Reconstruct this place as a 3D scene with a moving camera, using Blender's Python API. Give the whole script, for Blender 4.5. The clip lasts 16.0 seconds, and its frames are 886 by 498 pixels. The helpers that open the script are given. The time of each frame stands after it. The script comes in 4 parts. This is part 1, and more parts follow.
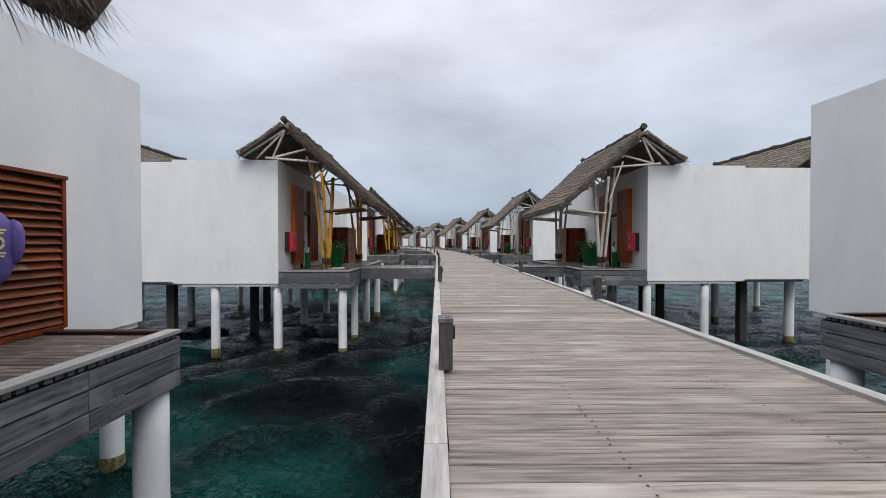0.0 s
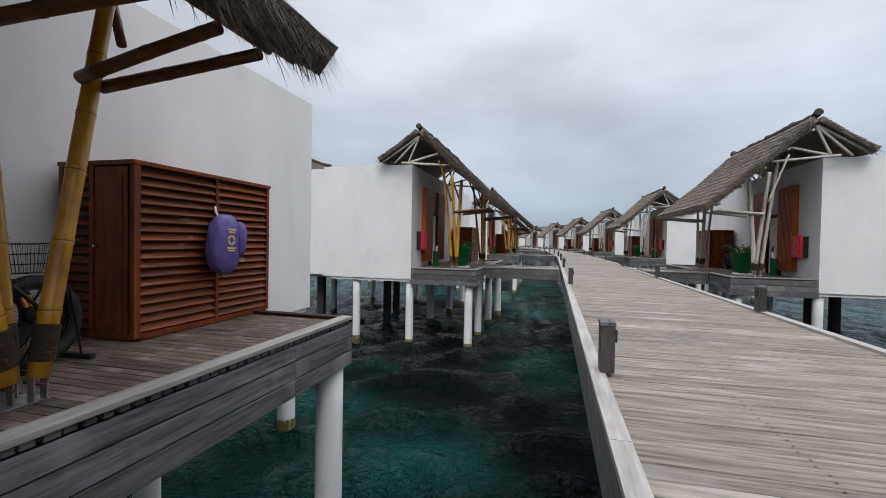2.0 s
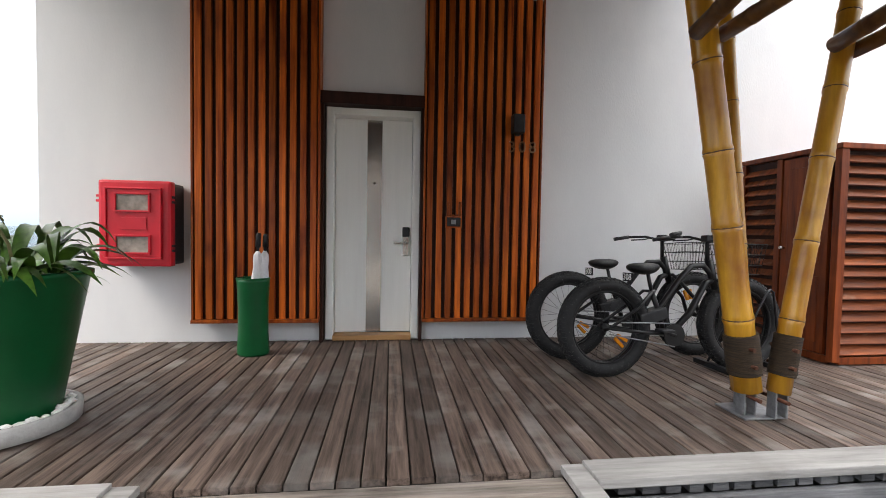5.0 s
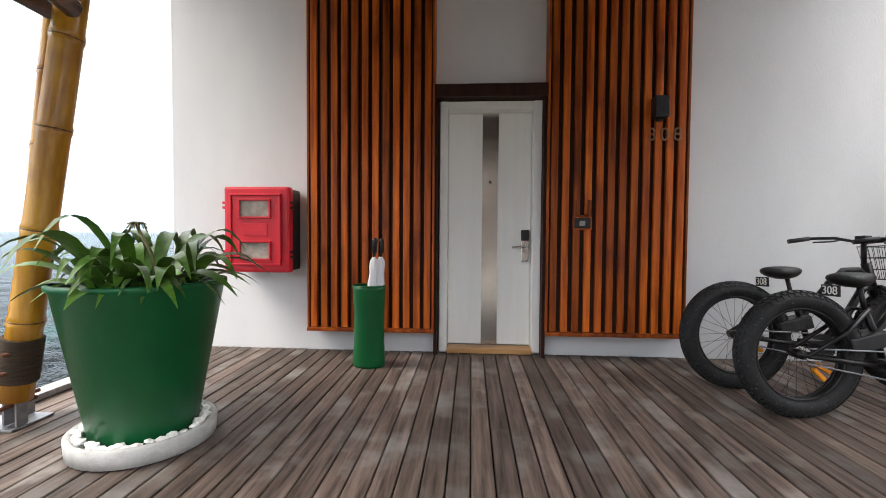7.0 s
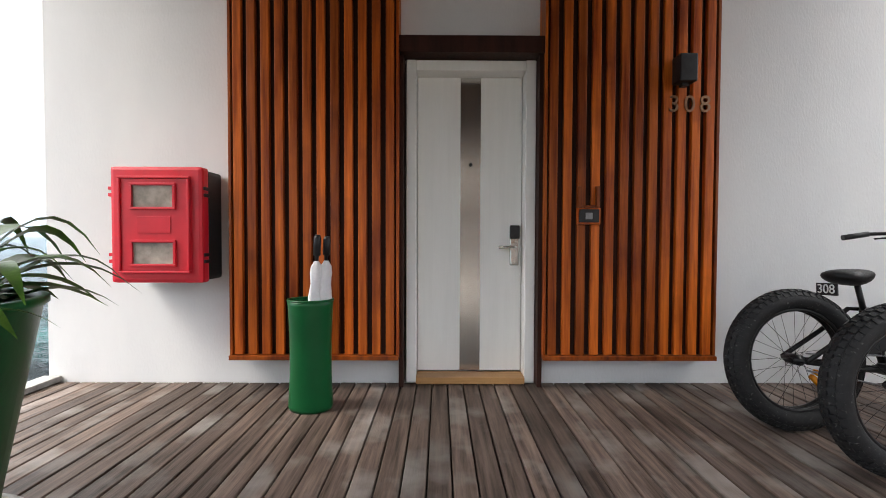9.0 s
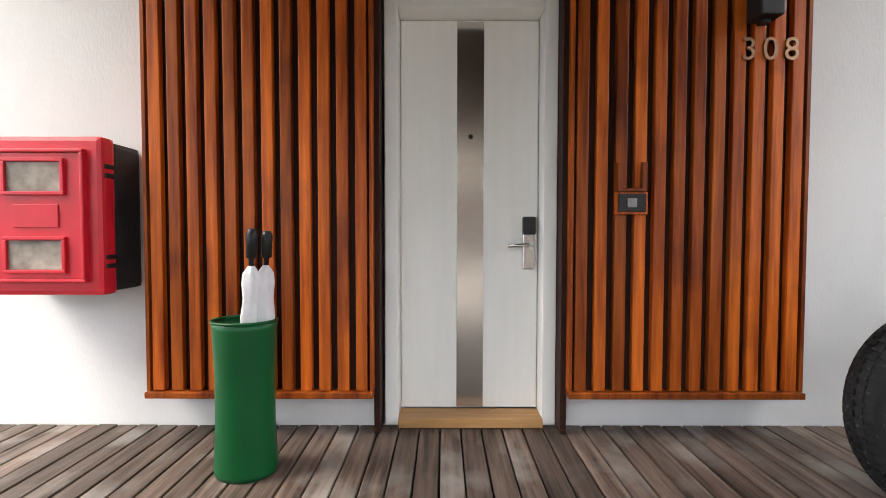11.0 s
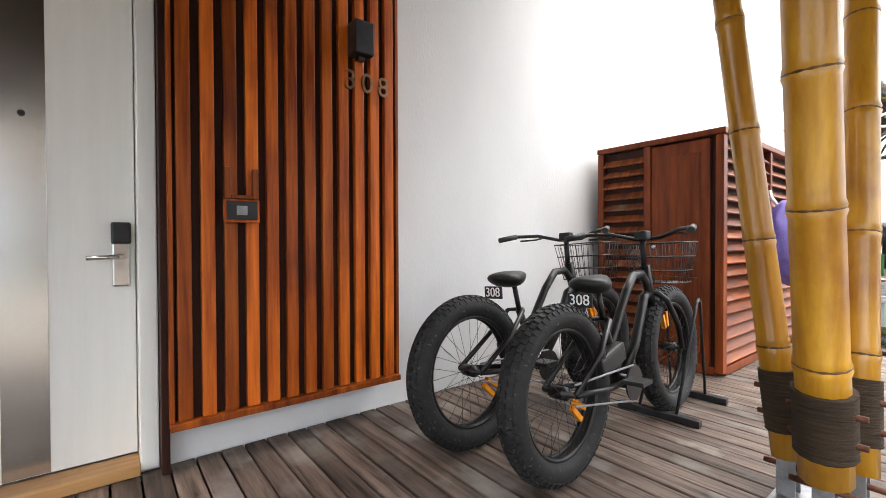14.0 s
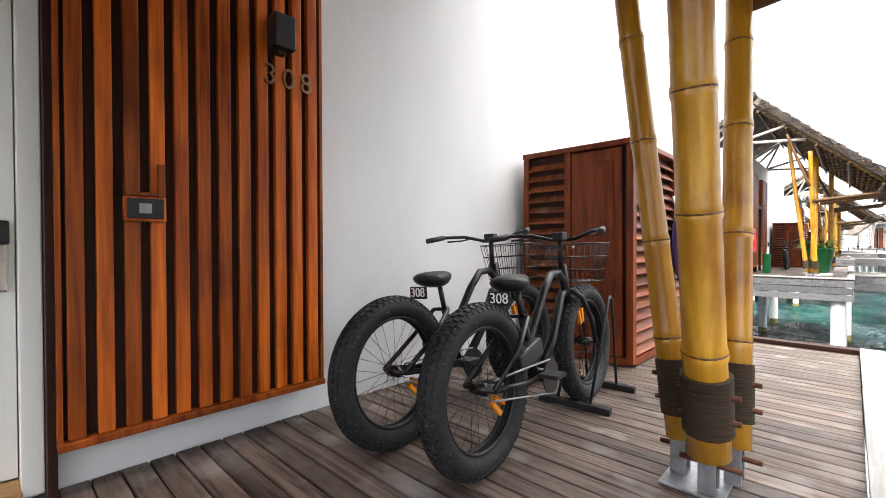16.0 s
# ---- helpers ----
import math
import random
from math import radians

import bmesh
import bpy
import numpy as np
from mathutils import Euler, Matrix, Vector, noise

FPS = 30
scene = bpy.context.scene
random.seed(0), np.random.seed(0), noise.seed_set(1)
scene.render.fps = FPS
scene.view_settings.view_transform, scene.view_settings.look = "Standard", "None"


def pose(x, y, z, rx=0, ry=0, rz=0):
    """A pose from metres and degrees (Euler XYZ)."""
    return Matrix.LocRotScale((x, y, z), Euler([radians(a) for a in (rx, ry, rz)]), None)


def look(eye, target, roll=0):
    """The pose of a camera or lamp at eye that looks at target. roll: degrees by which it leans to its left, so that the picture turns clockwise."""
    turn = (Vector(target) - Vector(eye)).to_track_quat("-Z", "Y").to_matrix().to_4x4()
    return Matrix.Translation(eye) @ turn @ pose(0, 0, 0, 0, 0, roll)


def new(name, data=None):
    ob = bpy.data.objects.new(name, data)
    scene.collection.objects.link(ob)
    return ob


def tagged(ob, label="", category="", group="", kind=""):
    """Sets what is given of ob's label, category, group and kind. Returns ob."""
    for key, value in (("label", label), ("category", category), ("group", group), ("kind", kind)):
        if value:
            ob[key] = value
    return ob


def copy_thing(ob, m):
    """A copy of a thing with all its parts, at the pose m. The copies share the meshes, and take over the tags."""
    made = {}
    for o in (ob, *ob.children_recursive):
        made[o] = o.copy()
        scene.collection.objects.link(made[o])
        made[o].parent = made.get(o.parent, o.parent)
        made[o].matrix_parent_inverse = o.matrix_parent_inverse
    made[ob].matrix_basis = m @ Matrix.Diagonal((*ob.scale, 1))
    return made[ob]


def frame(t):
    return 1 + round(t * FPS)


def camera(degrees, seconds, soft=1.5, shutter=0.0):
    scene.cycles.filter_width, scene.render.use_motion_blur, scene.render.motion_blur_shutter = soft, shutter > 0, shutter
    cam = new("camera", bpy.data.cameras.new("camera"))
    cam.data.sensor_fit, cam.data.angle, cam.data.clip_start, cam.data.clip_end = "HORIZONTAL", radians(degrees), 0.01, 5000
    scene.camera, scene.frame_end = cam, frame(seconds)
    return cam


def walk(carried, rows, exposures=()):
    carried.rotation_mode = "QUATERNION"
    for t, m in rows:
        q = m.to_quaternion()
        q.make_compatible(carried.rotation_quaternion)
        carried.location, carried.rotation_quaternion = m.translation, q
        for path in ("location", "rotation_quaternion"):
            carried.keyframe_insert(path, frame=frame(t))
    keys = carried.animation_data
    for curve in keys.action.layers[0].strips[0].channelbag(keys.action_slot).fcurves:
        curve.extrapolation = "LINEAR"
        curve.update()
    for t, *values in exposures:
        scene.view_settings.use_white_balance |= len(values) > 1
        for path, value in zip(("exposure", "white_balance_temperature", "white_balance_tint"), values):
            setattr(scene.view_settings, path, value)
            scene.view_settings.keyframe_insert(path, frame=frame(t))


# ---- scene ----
cam = camera(91.7, 16.0, soft=0.9)
PATH = [
    (0, (0.683, -5.465, 1.028), (2.683, -5.491, 0.999), 0.0),
    (0.5, (0.633, -5.458, 1.026), (2.633, -5.444, 1.001), 0.2),
    (1, (0.493, -5.404, 1.049), (2.491, -5.326, 1.024), 0.6),
    (1.5, (0.325, -5.269, 1.068), (2.315, -5.077, 1.042), 1.1),
    (2, (0.401, -5.097, 1.059), (2.337, -4.599, 1.022), 1.0),
    (2.5, (0.437, -4.908, 1.081), (2.245, -4.056, 1.029), 0.9),
    (3, (0.473, -4.77, 1.082), (2.091, -3.596, 1.023), 0.7),
    (3.5, (0.467, -4.609, 1.115), (1.812, -3.131, 1.036), 1.1),
    (4, (0.469, -4.429, 1.062), (1.416, -2.669, 0.992), 0.9),
    (4.5, (0.41, -4.27, 1.029), (0.938, -2.342, 0.967), 0.9),
    (5, (0.171, -4.148, 1.032), (0.413, -2.164, 0.957), 1.0),
    (5.2, (0.104, -4.167, 1.039), (0.238, -2.173, 0.946), 0.9),
    (7.5, (-0.267, -3.561, 1.037), (-0.4, -1.566, 0.972), 0.4),
    (8, (-0.38, -3.345, 1.05), (-0.383, -1.346, 0.976), 0.5),
    (8.5, (-0.28, -3.149, 1.028), (-0.237, -1.15, 0.966), 0.3),
    (9, (-0.202, -2.935, 0.99), (-0.188, -0.936, 0.939), 0.2),
    (9.2, (-0.206, -2.89, 1.005), (-0.197, -0.891, 0.941), 0.1),
    (11.3, (-0.114, -2.085, 0.98), (-0.122, -0.086, 0.916), 0.1),
    (11.5, (-0.106, -2.009, 0.986), (-0.132, -0.01, 0.921), 0.1),
    (12, (-0.175, -1.89, 1.01), (-0.058, 0.107, 0.94), 0.1),
    (12.5, (0.0, -1.951, 1.027), (0.381, 0.011, 0.965), -0.1),
    (13, (0.12, -2.061, 1.018), (0.854, -0.201, 0.974), -0.2),
    (13.5, (0.214, -2.179, 0.999), (1.246, -0.466, 0.965), -0.1),
    (14, (0.26, -2.271, 0.983), (1.497, -0.7, 0.957), -0.2),
    (14.5, (0.268, -2.33, 0.999), (1.634, -0.869, 0.956), -0.3),
    (15, (0.333, -2.343, 0.985), (1.762, -0.944, 0.962), -0.6),
    (15.5, (0.317, -2.337, 0.984), (1.784, -0.978, 0.962), -0.4),
    (16, (0.302, -2.326, 0.981), (1.751, -0.948, 0.959), -0.2),
]
EXPOSURES = [(0, 0.1, 6650, 10), (2.5, 0.1, 6700, 10), (3.5, 0.5, 6800, 10), (4, 0.8, 6800, 10), (4.5, 1.3, 6900, 10), (5, 1.75, 7000, 10), (7.5, 1.95, 7000, 10), (9, 2.0, 7050, 10), (11.5, 2.55, 7200, 10), (12.5, 2.65, 7250, 10), (14, 2.55, 7200, 10), (16, 2.3, 7100, 10)]
walk(cam, [(t, look(e, g, r)) for t, e, g, r in PATH], EXPOSURES)

# ---- world and light: bright overcast sky over the sea ----
SUN_EL, SUN_AZ = radians(48), radians(252)
world = bpy.data.worlds.new("overcast")
scene.world = world
world.use_nodes = True
wt = world.node_tree
bg = wt.nodes["Background"]
sky = wt.nodes.new("ShaderNodeTexSky")
sky.sky_type, sky.sun_disc, sky.sun_elevation, sky.sun_rotation = "NISHITA", False, SUN_EL, SUN_AZ
tc = wt.nodes.new("ShaderNodeTexCoord")
sep = wt.nodes.new("ShaderNodeSeparateXYZ")
wt.links.new(tc.outputs["Generated"], sep.inputs[0])
grad = wt.nodes.new("ShaderNodeValToRGB")
grad.color_ramp.elements[0].position, grad.color_ramp.elements[0].color = 0.0, (2.5, 3.3, 4.4, 1)
grad.color_ramp.elements[1].position, grad.color_ramp.elements[1].color = 1.0, (26.0, 27.0, 28.5, 1)
for p, c in ((0.09, (3.8, 4.5, 5.5)), (0.22, (5.0, 5.6, 6.6)), (0.48, (7.0, 7.5, 8.4))):
    grad.color_ramp.elements.new(p).color = (*c, 1)
wt.links.new(sep.outputs["Z"], grad.inputs[0])
stretch = wt.nodes.new("ShaderNodeMapping")
stretch.inputs["Scale"].default_value = (1.0, 1.0, 2.6)
wt.links.new(tc.outputs["Generated"], stretch.inputs[0])
cloud = wt.nodes.new("ShaderNodeTexNoise")
cloud.inputs["Scale"].default_value, cloud.inputs["Detail"].default_value, cloud.inputs["Roughness"].default_value = 2.1, 4, 0.5
wt.links.new(stretch.outputs[0], cloud.inputs["Vector"])
lum = wt.nodes.new("ShaderNodeMapRange")
for k, v in ((1, 0.34), (2, 0.66), (3, 0.84), (4, 1.22)):
    lum.inputs[k].default_value = v
wt.links.new(cloud.outputs["Fac"], lum.inputs[0])
mul = wt.nodes.new("ShaderNodeVectorMath")
mul.operation = "SCALE"
wt.links.new(grad.outputs[0], mul.inputs[0])
wt.links.new(lum.outputs[0], mul.inputs["Scale"])
mix = wt.nodes.new("ShaderNodeMix")
mix.data_type = "RGBA"
mix.inputs[0].default_value = 0.93
wt.links.new(sky.outputs[0], mix.inputs["A"])
wt.links.new(mul.outputs[0], mix.inputs["B"])
wt.links.new(mix.outputs["Result"], bg.inputs[0])
bg.inputs[1].default_value = 0.1

sun = new("sun", bpy.data.lights.new("sun", "SUN"))
sun.data.energy, sun.data.angle, sun.data.color = 1.15, radians(30), (1, 0.96, 0.9)
sun.matrix_world = look((0, 0, 0), (-math.cos(SUN_EL) * math.sin(SUN_AZ), -math.cos(SUN_EL) * math.cos(SUN_AZ), -math.sin(SUN_EL)))


# ---- materials ----
def material(name, low, high, scale=(4, 4, 4), rough=(0.5, 0.7), metal=0.0, gloss=0.5, bump=0.2, fine=40.0, vary=0.0, coat=0.0, stain=None, stain_at=(0.5, 0.7), stain_scale=1.2, bump_dist=0.01):
    """Two tones mixed by stretched grain, worn by larger stains, with relief; vary: change from piece to piece."""
    m = bpy.data.materials.new(name)
    m.use_nodes = True
    t = m.node_tree
    N, L = t.nodes, t.links
    b = N["Principled BSDF"]
    co = N.new("ShaderNodeTexCoord")
    mp = N.new("ShaderNodeMapping")
    mp.inputs["Scale"].default_value = scale
    L.new(co.outputs["Object"], mp.inputs[0])
    info = N.new("ShaderNodeObjectInfo")
    if vary:
        shift = N.new("ShaderNodeVectorMath")
        shift.operation = "MULTIPLY_ADD"
        shift.inputs[1].default_value = (37, 53, 71)
        L.new(info.outputs["Random"], shift.inputs[0])
        L.new(mp.outputs[0], shift.inputs[2])
        vec = shift.outputs[0]
    else:
        vec = mp.outputs[0]
    g = N.new("ShaderNodeTexNoise")
    g.inputs["Scale"].default_value, g.inputs["Detail"].default_value, g.inputs["Roughness"].default_value = 1.0, 6, 0.62
    L.new(vec, g.inputs["Vector"])
    r = N.new("ShaderNodeValToRGB")
    r.color_ramp.elements[0].position, r.color_ramp.elements[0].color = 0.32, (*low, 1)
    r.color_ramp.elements[1].position, r.color_ramp.elements[1].color = 0.68, (*high, 1)
    L.new(g.outputs["Fac"], r.inputs[0])
    col = r.outputs[0]
    if stain:
        s = N.new("ShaderNodeTexNoise")
        s.inputs["Scale"].default_value, s.inputs["Detail"].default_value = stain_scale, 5
        L.new(co.outputs["Object"], s.inputs["Vector"])
        if vary:
            add = N.new("ShaderNodeVectorMath")
            add.operation = "MULTIPLY_ADD"
            add.inputs[1].default_value = (11, 17, 23)
            L.new(info.outputs["Random"], add.inputs[0])
            L.new(co.outputs["Object"], add.inputs[2])
            L.new(add.outputs[0], s.inputs["Vector"])
        sr = N.new("ShaderNodeMapRange")
        sr.inputs[1].default_value, sr.inputs[2].default_value = stain_at
        L.new(s.outputs["Fac"], sr.inputs[0])
        mx = N.new("ShaderNodeMix")
        mx.data_type = "RGBA"
        L.new(sr.outputs[0], mx.inputs[0])
        L.new(col, mx.inputs["A"])
        mx.inputs["B"].default_value = (*stain, 1)
        col = mx.outputs["Result"]
    if vary:
        hs = N.new("ShaderNodeHueSaturation")
        vr = N.new("ShaderNodeMapRange")
        vr.inputs[3].default_value, vr.inputs[4].default_value = 1 - vary, 1 + vary
        L.new(info.outputs["Random"], vr.inputs[0])
        L.new(vr.outputs[0], hs.inputs["Value"])
        L.new(col, hs.inputs["Color"])
        col = hs.outputs[0]
    L.new(col, b.inputs["Base Color"])
    rr = N.new("ShaderNodeMapRange")
    rr.inputs[3].default_value, rr.inputs[4].default_value = rough
    L.new(g.outputs["Fac"], rr.inputs[0])
    L.new(rr.outputs[0], b.inputs["Roughness"])
    b.inputs["Metallic"].default_value = metal
    b.inputs["Specular IOR Level"].default_value = gloss
    b.inputs["Coat Weight"].default_value = coat
    b.inputs["Coat Roughness"].default_value = 0.15
    if bump:
        f = N.new("ShaderNodeTexNoise")
        f.inputs["Scale"].default_value, f.inputs["Detail"].default_value = fine, 4
        L.new(vec, f.inputs["Vector"])
        sm = N.new("ShaderNodeMath")
        L.new(f.outputs["Fac"], sm.inputs[0])
        L.new(g.outputs["Fac"], sm.inputs[1])
        bp = N.new("ShaderNodeBump")
        bp.inputs["Strength"].default_value, bp.inputs["Distance"].default_value = bump, bump_dist
        L.new(sm.outputs[0], bp.inputs["Height"])
        L.new(bp.outputs[0], b.inputs["Normal"])
    return m


PLASTER = material("white_plaster", (0.66, 0.66, 0.67), (0.74, 0.74, 0.74), (1.2, 1.2, 0.5), (0.75, 0.9), bump=0.15, fine=60, stain=(0.58, 0.59, 0.6), stain_at=(0.62, 0.85), stain_scale=0.9)
DECK = material("deck_timber", (0.022, 0.014, 0.01), (0.17, 0.122, 0.1), (34, 2.2, 34), (0.5, 0.75), gloss=0.3, bump=0.45, fine=5, vary=0.35, stain=(0.24, 0.22, 0.205), stain_at=(0.52, 0.78), stain_scale=3.4, bump_dist=0.004)
WALK = material("walkway_timber", (0.055, 0.043, 0.035), (0.28, 0.238, 0.205), (34, 1.8, 34), (0.55, 0.8), bump=0.6, fine=5, vary=0.24, stain=(0.31, 0.285, 0.265), stain_at=(0.55, 0.85), stain_scale=1.4, bump_dist=0.004)
GREY = material("silver_grey_timber", (0.028, 0.028, 0.03), (0.15, 0.15, 0.157), (1.6, 26, 26), (0.6, 0.85), bump=0.5, fine=4, vary=0.2, stain=(0.24, 0.24, 0.245), stain_at=(0.55, 0.8), stain_scale=1.6, bump_dist=0.005)
RIMWOOD = material("pale_weathered_timber", (0.21, 0.2, 0.192), (0.38, 0.365, 0.352), (2.0, 24, 24), (0.6, 0.85), bump=0.4, fine=4, vary=0.12, stain=(0.2, 0.18, 0.17), stain_at=(0.6, 0.85), stain_scale=2.5, bump_dist=0.004)
SLAT = material("oiled_hardwood", (0.15, 0.02, 0.004), (0.58, 0.135, 0.016), (22, 22, 1.1), (0.3, 0.5), gloss=0.25, bump=0.2, fine=4, vary=0.42, stain=(0.07, 0.008, 0.004), stain_at=(0.54, 0.78), stain_scale=1.5, bump_dist=0.003)
# near-black brown, so the gaps between slats and louvres read dark
BACK = material("near_black_board", (0.017, 0.006, 0.004), (0.042, 0.013, 0.008), (16, 16, 2), (0.5, 0.7), gloss=0.2, bump=0.2, fine=4)
LOUVRE = material("weathered_louvre_timber", (0.075, 0.016, 0.005), (0.27, 0.068, 0.017), (2.2, 26, 26), (0.4, 0.6), gloss=0.3, bump=0.35, fine=4, vary=0.3, stain=(0.42, 0.3, 0.22), stain_at=(0.63, 0.8), stain_scale=3.0, bump_dist=0.003)
LOCKER = material("red_brown_hardwood", (0.085, 0.015, 0.004), (0.26, 0.055, 0.011), (18, 18, 1.6), (0.3, 0.5), gloss=0.25, bump=0.2, fine=4, vary=0.15, stain=(0.05, 0.012, 0.006), stain_at=(0.55, 0.8), bump_dist=0.003)
BAMBOO = material("golden_bamboo", (0.36, 0.15, 0.008), (0.62, 0.32, 0.026), (16, 16, 1.2), (0.25, 0.4), bump=0.12, fine=5, vary=0.12, coat=0.25, stain=(0.26, 0.085, 0.008), stain_at=(0.52, 0.75), stain_scale=3.4, bump_dist=0.003)
BAMBOO_GREY = material("grey_aged_bamboo", (0.32, 0.29, 0.25), (0.55, 0.52, 0.47), (14, 14, 1.4), (0.5, 0.7), bump=0.15, fine=5, vary=0.2, stain=(0.15, 0.12, 0.1), stain_at=(0.58, 0.78), bump_dist=0.003)
# smoked brown, with some of the shade below the eave mixed into the tone
BAMBOO_DARK = material("shaded_smoked_bamboo", (0.06, 0.024, 0.008), (0.17, 0.075, 0.018), (14, 14, 14), (0.35, 0.5), bump=0.15, fine=5, vary=0.25, bump_dist=0.003)
ROPE = material("dark_rope_binding", (0.01, 0.006, 0.003), (0.06, 0.034, 0.015), (8, 8, 150), (0.85, 0.95), bump=0.8, fine=3, bump_dist=0.006)
THATCH = material("palm_thatch", (0.05, 0.04, 0.034), (0.31, 0.25, 0.205), (26, 3, 26), (0.85, 0.95), bump=0.9, fine=4, vary=0.1, stain=(0.3, 0.25, 0.21), stain_at=(0.5, 0.75), stain_scale=3.0, bump_dist=0.03)
THATCH_DARK = material("dark_thatch_ridge", (0.012, 0.011, 0.011), (0.05, 0.045, 0.042), (20, 20, 20), (0.85, 0.95), bump=0.9, fine=4, bump_dist=0.03)
STEEL = material("brushed_steel", (0.52, 0.51, 0.49), (0.58, 0.57, 0.55), (3, 3, 150), (0.2, 0.26), metal=1.0, bump=0.0)
ZINC = material("galvanised_steel", (0.2, 0.2, 0.215), (0.34, 0.345, 0.355), (20, 20, 20), (0.45, 0.6), metal=0.7, bump=0.05, fine=6)
RUST = material("rusty_bolt", (0.06, 0.02, 0.012), (0.16, 0.06, 0.03), (60, 60, 60), (0.6, 0.8), metal=0.5, bump=0.3, fine=6)
DOORWHITE = material("white_door_paint", (0.83, 0.83, 0.8), (0.87, 0.87, 0.84), (30, 30, 2), (0.4, 0.5), bump=0.04, fine=6)
OAK = material("oak_sill", (0.34, 0.17, 0.06), (0.52, 0.29, 0.12), (2, 26, 26), (0.4, 0.55), bump=0.1, fine=5)
RED = material("red_plastic", (0.56, 0.008, 0.022), (0.66, 0.014, 0.034), (6, 6, 6), (0.32, 0.42), bump=0.05, fine=80)
BLACK = material("black_plastic", (0.011, 0.011, 0.012), (0.022, 0.022, 0.024), (20, 20, 20), (0.35, 0.5), gloss=0.35, bump=0.08, fine=20)
RUBBER = material("tyre_rubber", (0.009, 0.009, 0.01), (0.02, 0.02, 0.021), (25, 25, 25), (0.55, 0.75), gloss=0.3, bump=0.15, fine=20, stain=(0.12, 0.12, 0.118), stain_at=(0.62, 0.74), stain_scale=60)
FRAMEBLACK = material("satin_black_paint", (0.005, 0.005, 0.0055), (0.011, 0.011, 0.012), (10, 10, 10), (0.25, 0.38), gloss=0.35, bump=0.03, fine=30)
SEATSKIN = material("black_vinyl", (0.006, 0.006, 0.006), (0.014, 0.014, 0.014), (40, 40, 40), (0.4, 0.6), gloss=0.35, bump=0.15, fine=10)
GREEN = material("green_glazed_pot", (0.001, 0.07, 0.02), (0.002, 0.1, 0.03), (3, 3, 3), (0.3, 0.42), gloss=0.3, bump=0.05, fine=14, coat=0.0)
LEAF = material("strap_leaf", (0.03, 0.085, 0.01), (0.085, 0.19, 0.022), (30, 4, 30), (0.35, 0.5), bump=0.15, fine=5, vary=0.45, stain=(0.22, 0.25, 0.04), stain_at=(0.66, 0.8), stain_scale=6)
STALK = material("dry_stalk", (0.12, 0.1, 0.04), (0.25, 0.22, 0.1), (30, 30, 30), (0.6, 0.8), bump=0.1)
SOIL = material("potting_soil", (0.012, 0.009, 0.007), (0.05, 0.038, 0.028), (40, 40, 40), (0.9, 1.0), bump=0.9, fine=3)
PEBBLE = material("white_pebbles", (0.62, 0.61, 0.58), (0.82, 0.81, 0.79), (30, 30, 30), (0.5, 0.7), bump=0.1, vary=0.12)
CONCRETE = material("pale_concrete", (0.3, 0.295, 0.28), (0.46, 0.45, 0.43), (9, 9, 9), (0.8, 0.9), bump=0.3, fine=8, stain=(0.3, 0.29, 0.27), stain_at=(0.58, 0.8), stain_scale=4)
PILE = material("painted_concrete_pile", (0.62, 0.63, 0.64), (0.76, 0.77, 0.78), (3, 3, 0.8), (0.6, 0.8), bump=0.15, fine=20, stain=(0.45, 0.44, 0.4), stain_at=(0.6, 0.85), stain_scale=2.0)
ALGAE = material("algae_crust", (0.05, 0.045, 0.02), (0.28, 0.24, 0.1), (14, 14, 9), (0.8, 0.95), bump=0.6, fine=5)
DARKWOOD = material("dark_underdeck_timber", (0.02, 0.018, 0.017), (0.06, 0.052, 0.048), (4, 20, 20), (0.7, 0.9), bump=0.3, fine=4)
BOLLARD = material("dark_bollard_timber", (0.02, 0.018, 0.018), (0.07, 0.06, 0.056), (24, 24, 3), (0.45, 0.65), bump=0.3, fine=4, vary=0.2, bump_dist=0.004)
PURPLE = material("purple_nylon", (0.085, 0.06, 0.23), (0.13, 0.095, 0.32), (14, 14, 14), (0.45, 0.6), bump=0.25, fine=6, bump_dist=0.008)
YELLOW = material("pale_yellow_print", (0.62, 0.5, 0.16), (0.72, 0.6, 0.22), (30, 30, 30), (0.6, 0.7), bump=0.0)
WHITECLOTH = material("white_umbrella_fabric", (0.7, 0.69, 0.72), (0.85, 0.84, 0.86), (14, 14, 14), (0.7, 0.85), bump=0.3, fine=5)
AMBER = material("amber_reflector", (0.72, 0.22, 0.01), (0.85, 0.32, 0.02), (30, 30, 30), (0.15, 0.25), bump=0.1)
PRINTWHITE = material("white_print", (0.78, 0.78, 0.76), (0.84, 0.84, 0.82), (30, 30, 30), (0.6, 0.7), bump=0.0)
COPPER = material("polished_bronze_numeral", (0.26, 0.15, 0.095), (0.36, 0.22, 0.14), (40, 40, 40), (0.25, 0.35), metal=1.0, bump=0.02)
SCREW = material("dark_screw_head", (0.02, 0.017, 0.015), (0.05, 0.04, 0.035), (60, 60, 60), (0.5, 0.7), metal=0.5, bump=0.0)
INSIDE = material("fire_hose_grey", (0.12, 0.11, 0.1), (0.45, 0.38, 0.33), (7, 7, 7), (0.6, 0.8), bump=0.1)

GLASS = bpy.data.materials.new("clear_glazing")
GLASS.use_nodes = True
gb = GLASS.node_tree.nodes["Principled BSDF"]
gb.inputs["Transmission Weight"].default_value, gb.inputs["Roughness"].default_value, gb.inputs["IOR"].default_value = 0.95, 0.05, 1.2

